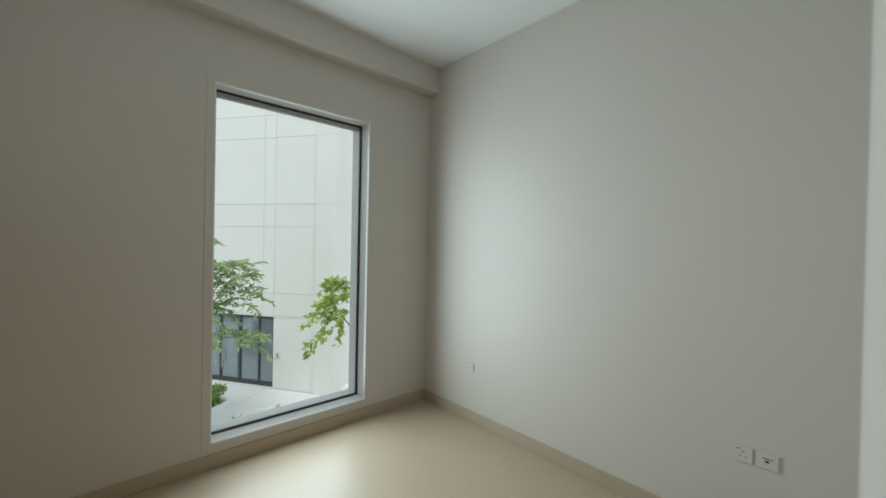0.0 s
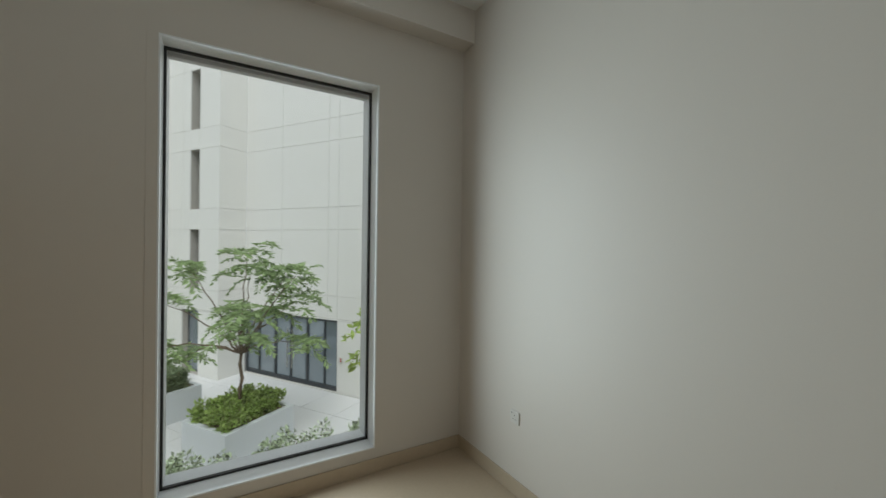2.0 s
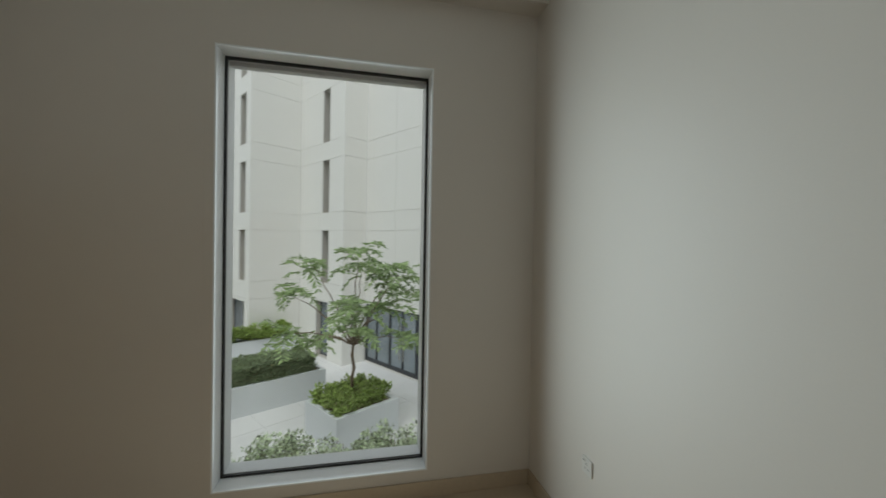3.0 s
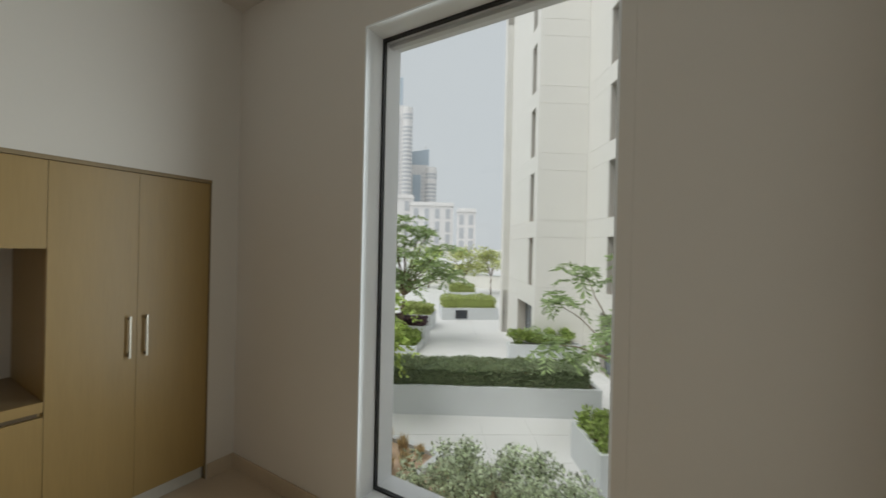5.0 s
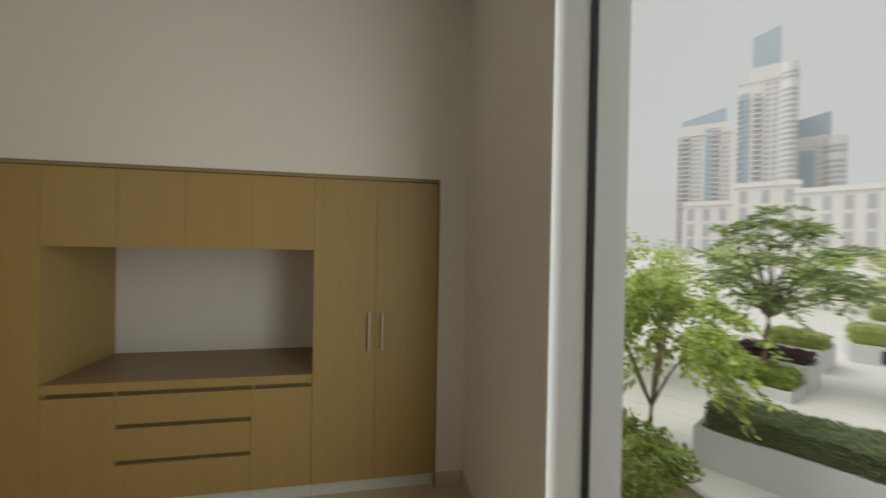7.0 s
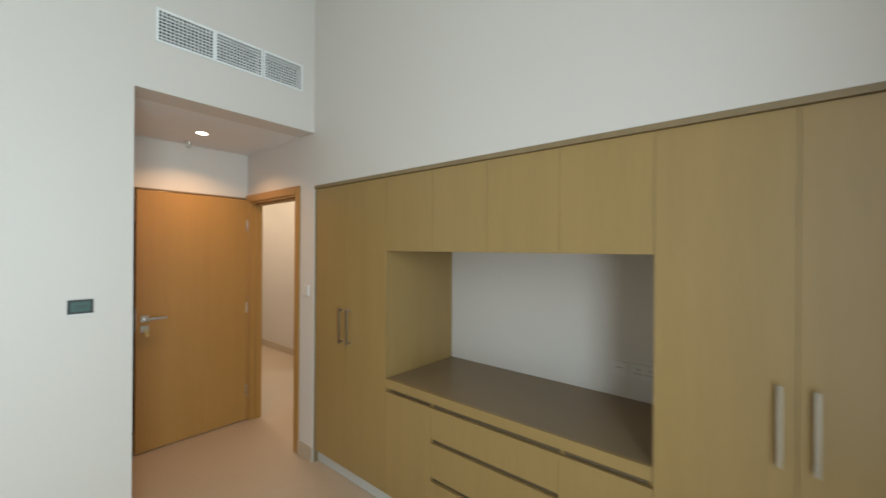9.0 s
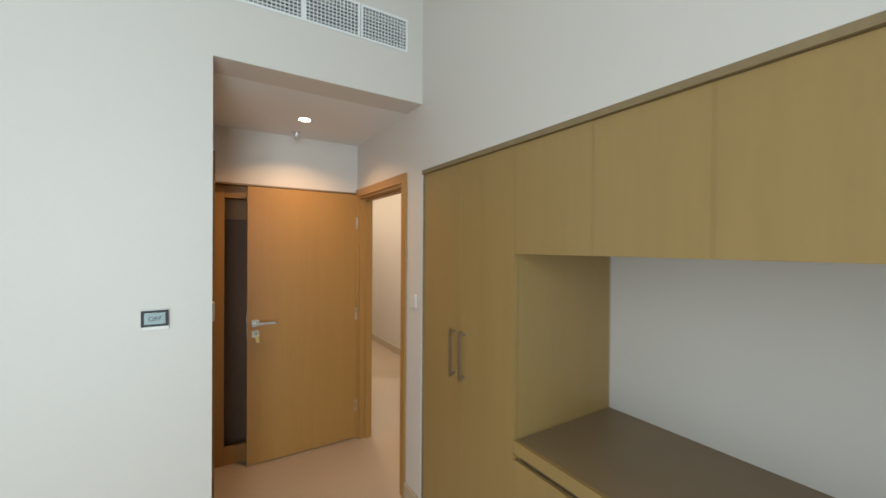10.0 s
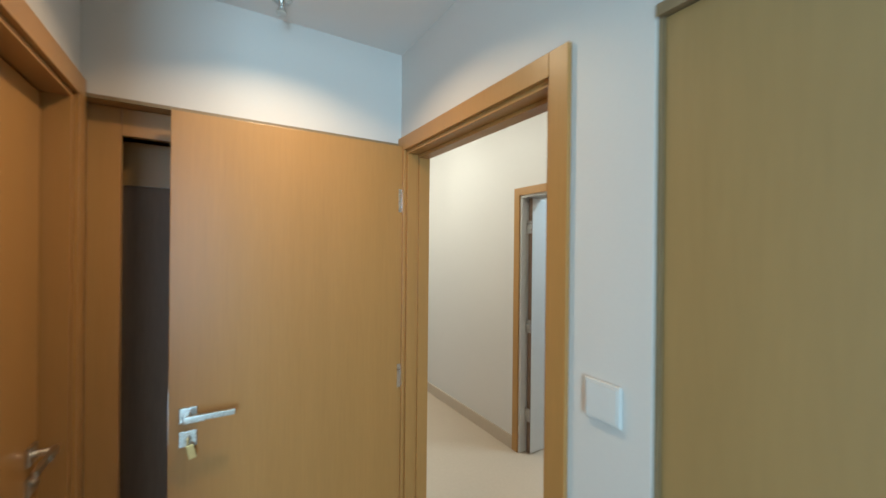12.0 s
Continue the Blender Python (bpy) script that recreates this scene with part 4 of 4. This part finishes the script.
# square tree planter
TP = Vector((-1.62, 5.80, 0))
planter(TP, -V, -U, 1.70, 1.42, -2.06, "white square planter holding a feathery tree and shrubs")
tc = TP - V * 0.85 + U * 0.75
for i in range(4):
    for j in range(3):
        q = TP - V * (0.32 + i * 0.36) + U * (0.28 + j * 0.42)
        bush((q.x + rng.uniform(-0.04, 0.04), q.y + rng.uniform(-0.04, 0.04), -2.12), (0.27, 0.27, 0.22), 420, 0.10, 20 + i * 3 + j, LEAF_D, "low glossy green shrub in the tree planter", group="shrubs under the tree")
EYE_R = Vector((0.93, -0.37, 0))
EYE_F = Vector((0.37, 0.93, 0))


def ends_at(c, rows):
    out = []
    for r, z, f in rows:
        p = c + EYE_R * r + EYE_F * f
        out.append((p.x, p.y, z))
    return out


feather_tree((tc.x, tc.y, -2.1), (tc.x + 0.02, tc.y, -0.75), ends_at(tc, [(0.12, 1.38, 0.0), (0.1, 0.98, 0.3), (-1.25, 1.12, 0.3), (1.22, 1.0, -0.3), (0.85, 0.85, 0.2), (-1.45, 0.45, -0.3), (0.2, 0.2, -0.6), (0.6, 0.15, 0.4), (1.1, 0.35, 0.2), (-0.2, 0.1, 0.3), (1.25, -0.6, 0.2), (-1.2, -0.8, 0.3), (-1.5, -0.45, -0.5), (0.3, -0.15, -0.8)]),
             10, 0.60, 12, 5, LEAF_A, "slender feathery-leaved tree in a square white planter", 0.052)

# planting bed along the building
bed = thing("planting_bed", (-2.0, 2.6, ZG), "raised bed with white kerb along the building", "planting bed")
part("kerb", boxes((-9.0, 4.78, ZG, 4.0, 4.93, -2.42), (-9.0, 0.34, ZG, -8.85, 4.78, -2.42), (3.85, 0.34, ZG, 4.0, 4.78, -2.42), (-4.50, 0.34, ZG, -4.35, 4.78, -2.42), bevel=0.01), CONCRETE, bed, "white rendered kerb")
part("soil", boxes((-8.849, 0.34, ZG, 3.849, 4.779, -2.50)), SAND, bed, "red-brown mulch")
k = 0
for x in np.arange(-3.85, 2.6, 0.42):
    for y in (3.6, 4.3):
        k += 1
        bush((x + rng.uniform(-0.12, 0.12), y + rng.uniform(-0.15, 0.15) + (0.25 if x > -1 else 0), -2.52), (0.40, 0.40, 0.46 + rng.uniform(-0.06, 0.10)), 760, 0.08, 100 + k, LEAF_E, "loose grey-green shrub with pale leaf edges", group="shrubs along the bed")


def grass_tuft(at, r, h, seed):
    """An upright tuft of dry blades that fan out a little at the top."""
    gen = np.random.default_rng(seed)
    n = 170
    a, q = gen.uniform(0, 2 * math.pi, n), r * np.sqrt(gen.uniform(0, 1, n))
    out = np.stack([np.cos(a), np.sin(a), np.zeros(n)], 1)
    P = np.array(at) + out * (q * 0.55)[:, None]
    d = unit(out * (q / r * 0.28)[:, None] + np.array([0, 0, 1.0]) + gen.normal(size=(n, 3)) * 0.08)
    s = unit(np.cross(d, gen.normal(size=(n, 3))))
    t = thing("grass_tuft", at, "dry tan upright grass tuft in the mulch", "grass", "dry grass tufts")
    adopt(new("blades", leaves_mesh("blades", P, d, s, h * gen.uniform(0.6, 1.1, n), np.full(n, 0.022), DRY)), t)


for i, (x, y) in enumerate(((-5.64, 4.66), (-5.15, 4.56), (-4.74, 4.58), (-4.76, 4.12), (-4.95, 3.85), (-5.3, 4.2), (-5.0, 3.4))):
    grass_tuft((x, y, -2.51), 0.08, 0.34 + 0.05 * math.sin(i * 2.3), 300 + i)
for i, (x, y, r) in enumerate(((-6.35, 4.15, 0.52), (-6.15, 3.4, 0.45), (-6.9, 4.4, 0.45), (-7.5, 4.1, 0.5))):
    bush((x, y, -2.52), (r, r, 0.55), 900, 0.12, 330 + i, LEAF_D, "rounded green shrub in the bed", group="shrubs in the mulch")
leafy_tree((-7.15, 4.6, -2.52), (-7.1, 4.65, -1.35), (-7.45, 5.1, 0.22), (1.55, 1.35, 1.12), 6000, 0.16, 41, LEAF_B, "young light green tree with a forked trunk", 0.055, 16, 0.4, sprays=170)
leafy_tree((1.75, 3.6, -2.52), (1.65, 3.6, -0.8), (1.22, 3.5, 0.5), (0.78, 0.65, 0.95), 2700, 0.15, 43, LEAF_B, "light green tree with hanging leafy sprays", 0.05, 10, 0.42, sprays=60)

# planter in front of the recess, and the ones farther off
NP = Vector((-6.05, 12.62, 0))
planter(NP, (-V), -U, 2.9, 0.44, -2.1, "white planter with a rounded clipped shrub by the wall")
for i, (a, b) in enumerate(((0.42, 0.22), (1.0, 0.22), (1.62, 0.22), (2.25, 0.22))):
    q = NP - V * a + U * b
    bush((q.x, q.y, -2.16), (0.40, 0.36, 0.33), 900, 0.12, 60 + i, LEAF_D, "rounded yellow-green shrub by the wall", group="shrubs by the wall")


def box_planter(x, y, length, deep, h, turn, material, hh, seed, label, hedge_label):
    d = Vector((math.cos(radians(turn)), math.sin(radians(turn)), 0))
    n = Vector((d.y, -d.x, 0))
    planter(Vector((x, y, 0)), d, n, length, deep, ZG + h, label)
    hedge(Vector((x, y, 0)) + d * 0.14 - n * 0.14, d, n, length - 0.28, deep - 0.28, ZG + h - 0.08, ZG + h + hh, 3200, 0.12, seed, material, hedge_label, 0.2)


box_planter(-11.4, 10.82, 1.8, 1.5, 0.32, 22, LEAF_D, 0.42, 71, "low white planter with a green hedge", "green clipped hedge in a low planter")
box_planter(-12.3, 12.1, 2.2, 1.2, 0.85, 22, LEAF_F, 0.28, 72, "grey planter with purple foliage", "dark purple clipped hedge")
box_planter(-13.4, 15.0, 1.8, 1.6, 0.82, 23, LEAF_G, 0.45, 73, "white planter box with a green hedge", "olive green hedge in a white planter")
box_planter(-12.9, 18.7, 3.6, 2.0, 0.75, 38, LEAF_G, 0.6, 74, "white planter with yellow-green shrubs and a dark vent", "yellow-green hedge in a white planter")
box_planter(-16.6, 26.0, 2.3, 1.6, 0.8, 38, LEAF_G, 0.6, 75, "far white planter with a hedge", "olive green far hedge")
dv = Vector((math.cos(radians(38)), math.sin(radians(38)), 0))
vent_at = Vector((-12.9, 18.7, 0)) + dv * 1.25 + Vector((dv.y, -dv.x, 0)) * 0.003
vt = thing("planter_vent", (vent_at.x, vent_at.y, -2.7), "dark square louvre in the planter's face", "vent")
bm = boxes((-0.38, 0.0, -2.76, 0.38, 0.03, -2.24), bevel=0.005)
bm.transform(local(vent_at, dv, Vector((dv.y, -dv.x, 0))))
part("louvre", bm, ALU, vt)

feather_tree((-11.2, 12.3, -2.2), (-11.1, 12.35, -0.55), [(-11.1 + a * 0.74, 12.4 + b * 0.8, z) for a, b, z in ((0, 0, 2.75), (1.3, 0.4, 2.3), (-1.5, -0.4, 2.1), (2.1, 0.9, 1.6), (-2.1, -0.7, 1.2), (0.7, -0.9, 1.3), (-0.6, 0.9, 1.4), (1.4, 1.3, 0.5), (-1.5, 0.7, 0.4), (0.3, -0.4, 0.5), (2.4, 1.4, 0.3), (-0.9, -1.3, 0.7), (0.8, 0.3, 2.3), (-0.8, -0.1, 2.4), (1.9, 0.2, 0.8), (-1.8, -0.9, 0.5), (0.6, 1.2, 1.0), (-0.2, -0.9, 1.9), (0.9, 0.2, 0.1), (-1.0, 0.1, 0.0), (0.1, -0.6, -0.05))],
             7, 0.95, 11, 9, LEAF_A, "dark green feathery tree above the planters", 0.10)
leafy_tree((-13.5, 7.6, ZG), (-13.4, 7.7, -0.9), (-13.2, 8.0, 0.75), (2.6, 2.2, 1.7), 4200, 0.2, 44, LEAF_B, "light green broad tree behind the young tree", 0.08, 14, 0.4)
for i, (x, y, s, mt) in enumerate(((-17.4, 30.0, 1.9, LEAF_H), (-16.0, 33.0, 1.8, LEAF_H), (-24, 34, 2.3, LEAF_B), (-31, 33, 2.6, LEAF_B), (-30, 25, 2.6, LEAF_B))):
    leafy_tree((x, y, ZG), (x, y, -1.0), (x, y, 0.45), (s * 1.25, s, s * 0.75), 1500, 0.3, 50 + i, mt, "small pale green tree far across the terrace", 0.08, 12, 0.38)
far = thing("terrace_wall", (-25, 36, ZG), "low beige parapet wall across the far terrace", "wall")
part("parapet", boxes((-60, 38.0, ZG, 10, 38.4, -1.35)), STONE, far)
part("coping", boxes((-60, 37.9, -1.349, 10, 38.5, -1.22), bevel=0.02), CONCRETE, far)

# paving joints: thin slabs laid on the sheet, in the building's own direction
slab_me = mesh_of("slab", boxes((-0.594, -0.594, 0.002, 0.594, 0.594, 0.010)), PAVING)
pave = tagged(new("pavement"), "square pale stone paving slabs", "pavement", kind="structure")
pave.matrix_basis = pose(-4, 8, ZG)
m0 = local(A, U, V)
for i in range(-14, 10):
    for j in range(0, 12):
        c = m0 @ Vector((i * 1.2 + 0.2, j * 1.2 + 0.62, 0))
        if c.y < 5.75 or not (-15 < c.x < 4):
            continue
        s = new("slab", slab_me)
        s.matrix_basis = Matrix.Translation((c.x, c.y, ZG)) @ Matrix.Rotation(UA, 4, "Z")
        adopt(s, pave)

# ---- distance ----
def polar(az, dist):
    return Vector((-math.sin(radians(az)) * dist, math.cos(radians(az)) * dist, 0)) + Vector((-0.65, -0.75, 0))


def far_tower(az0, az1, dist, elev, label, crown, bays, turret=None, shoulder=(0.0, 1.0), floor=3.5, base=ZG):
    """A high-rise: shaft with a stepped top, glass crown, facade bays (from, to, kind, top) and a rounded corner turret."""
    a, b = polar(az1, dist), polar(az0, dist)
    d = (b - a)
    w = d.length
    d.normalize()
    n = Vector((d.y, -d.x, 0))
    h = math.tan(radians(elev)) * dist + 1.65
    m = local(a, d, n)
    t = thing("tower_block", (a.x, a.y, base), label, "tower", "distant towers")

    def add(nm, bm, material, lab="", stuff=False):
        bm.transform(m)
        ob = part(nm, bm, material, t, lab)
        return tagged(ob, kind="stuff") if stuff else ob
    levels = [base + 8 + k * floor for k in range(int((h - base - 8) / floor) + 1)]
    bm = boxes((0, -w * 0.9, base, w, 0, h * 0.93))
    box(bm, w * shoulder[0], -w * 0.8, h * 0.93, w * shoulder[1], -0.1, h)
    box(bm, -0.4, -w * 0.9, h * 0.93 - 1.2, w + 0.4, 0.5, h * 0.93)
    add("wall", bm, HAZED_CLADDING)
    c0, c1, low, high = crown
    bm = boxes((w * c0, -w * 0.6, h - 0.5, w * c1, -0.06 * w, h + high))
    for v in bm.verts:
        if v.co.z > h and v.co.x < w * (c0 + c1) / 2:
            v.co.z = h + low
    glass_top = add("crown", bm, HAZED_BLUE, "blue glass crown with a sloping top")
    bm = bmesh.new()
    rod(bm, (w * c1 * 0.8, -0.2 * w, h + low), (w * c1 * 0.8, -0.2 * w, h + high + 5), 0.5, 0.2, 6)
    bm.transform(m)
    part("mast", bm, HAZED_CLADDING, glass_top, "slim roof mast")
    for c0, c1, kind, top in bays:
        x0, x1, zt = w * c0, w * c1, h * top
        rows = [z for z in levels if z < zt - floor * 0.5]
        bm = bmesh.new()
        if kind == "glass":
            box(bm, x0, 0.001, base + 8, x1, 0.4, zt)
            for z in rows:
                box(bm, x0 - 0.1, 0.0, z, x1 + 0.1, 0.7, z + 0.5)
            add("glass_bay", bm, HAZED_BLUE, "blue glass strip")
        elif kind == "balcony":
            box(bm, x0, 0.001, base + 8, x1, 0.3, zt)
            back = add("balcony_bay", bm, HAZED_GLASS, "stacked balconies before dark glazing")
            bm = bmesh.new()
            for z in rows:
                box(bm, x0 - 0.3, 0.0, z, x1 + 0.3, 1.9, z + 0.9)
            bm.transform(m)
            tagged(part("balcony_fronts", bm, HAZED_BAND, back), kind="stuff")
        else:
            k = int(kind)
            for z in rows:
                for i in range(k):
                    c = x0 + (i + 0.5) * (x1 - x0) / k
                    half = (x1 - x0) / k * 0.27
                    box(bm, c - half, 0.0, z + 0.6, c + half, 0.25, z + 2.5)
            add("windows", bm, HAZED_GLASS, "", True)
    if turret:
        c, r, top = turret
        bm = bmesh.new()
        rod(bm, (w * c, -w * 0.02, base), (w * c, -w * 0.02, h * top), w * r, w * r, 20)
        tur = add("turret", bm, HAZED_CLADDING, "rounded corner turret")
        bm = bmesh.new()
        for z in [q for q in levels if q < h * top - 16] + [h * top - 11.5, h * top - 8.5]:
            rod(bm, (w * c, -w * 0.02, z + 0.9), (w * c, -w * 0.02, z + floor * 0.78), w * r * 1.03, w * r * 1.03, 20)
        bm.transform(m)
        tagged(part("turret_glazing", bm, HAZED_GLASS, tur, "bands of dark curved glazing"), kind="stuff")
    return t


far_tower(36.4, 41.7, 330, 20.4, "tall pale tower with a blue glass crown and rounded corner", (0.24, 0.71, 21, 25),
          ((0.0, 0.045, "balcony", 0.86), (0.06, 0.21, "glass", 0.87), (0.28, 0.41, "balcony", 0.86), (0.45, 0.69, "2", 0.95)), (0.86, 0.135, 0.985), (0.18, 0.76))
far_tower(42.2, 47.8, 345, 15.2, "pale banded tower with a sloping blue glass top", (0.08, 0.90, 4, 11),
          ((0.02, 0.06, "balcony", 0.9), (0.10, 0.24, "balcony", 0.93), (0.28, 0.48, "3", 0.93), (0.53, 0.66, "glass", 0.96), (0.67, 0.78, "balcony", 0.96), (0.84, 0.97, "2", 0.92)), None, (0.06, 0.94))
far_tower(32.6, 36.6, 350, 12.3, "smaller pale tower with a blue glass top and rounded corner", (0.0, 0.70, 12, 15),
          ((0.10, 0.40, "glass", 0.88), (0.43, 0.52, "1", 0.9)), (0.78, 0.21, 0.97), (0.0, 0.66))


def podium(az0, az1, dist, elev, label, arches):
    a, b = polar(az1, dist), polar(az0, dist)
    d = b - a
    w = d.length
    d.normalize()
    m = local(a, d, Vector((d.y, -d.x, 0)))
    h = math.tan(radians(elev)) * dist + 1.65
    t = thing("podium_block", (a.x, a.y, ZG), label, "building", "distant podiums")
    bm = boxes((0, -20, ZG, w, 0, h), (-0.5, -20, h - 2.4, w + 0.5, 0.8, h - 1.5))
    bm.transform(m)
    part("wall", bm, HAZED_CLADDING, t)
    bm = bmesh.new()
    n = max(2, int(w / 7))
    for i in range(n):
        c = (i + 0.5) * w / n
        for z0, z1 in ((h - 11, h - 4.5), (h - 20, h - 13), (h - 28, h - 21.5)):
            if z0 > ZG and arches:
                box(bm, c - 1.5, 0.0, z0, c + 1.5, 0.3, z1)
    bm.transform(m)
    if bm.verts:
        tagged(part("windows", bm, HAZED_GLASS, t), kind="stuff")
    return t


podium(40.5, 47.0, 262, 6.0, "pale stepped podium building far off", True)
podium(36.0, 42.0, 258, 7.9, "pale podium building with tall openings far off", True)
podium(30.0, 36.4, 255, 6.9, "pale podium building with arched openings far off", True)
podium(26.6, 29.4, 250, 6.1, "pale end block of the far podium", True)
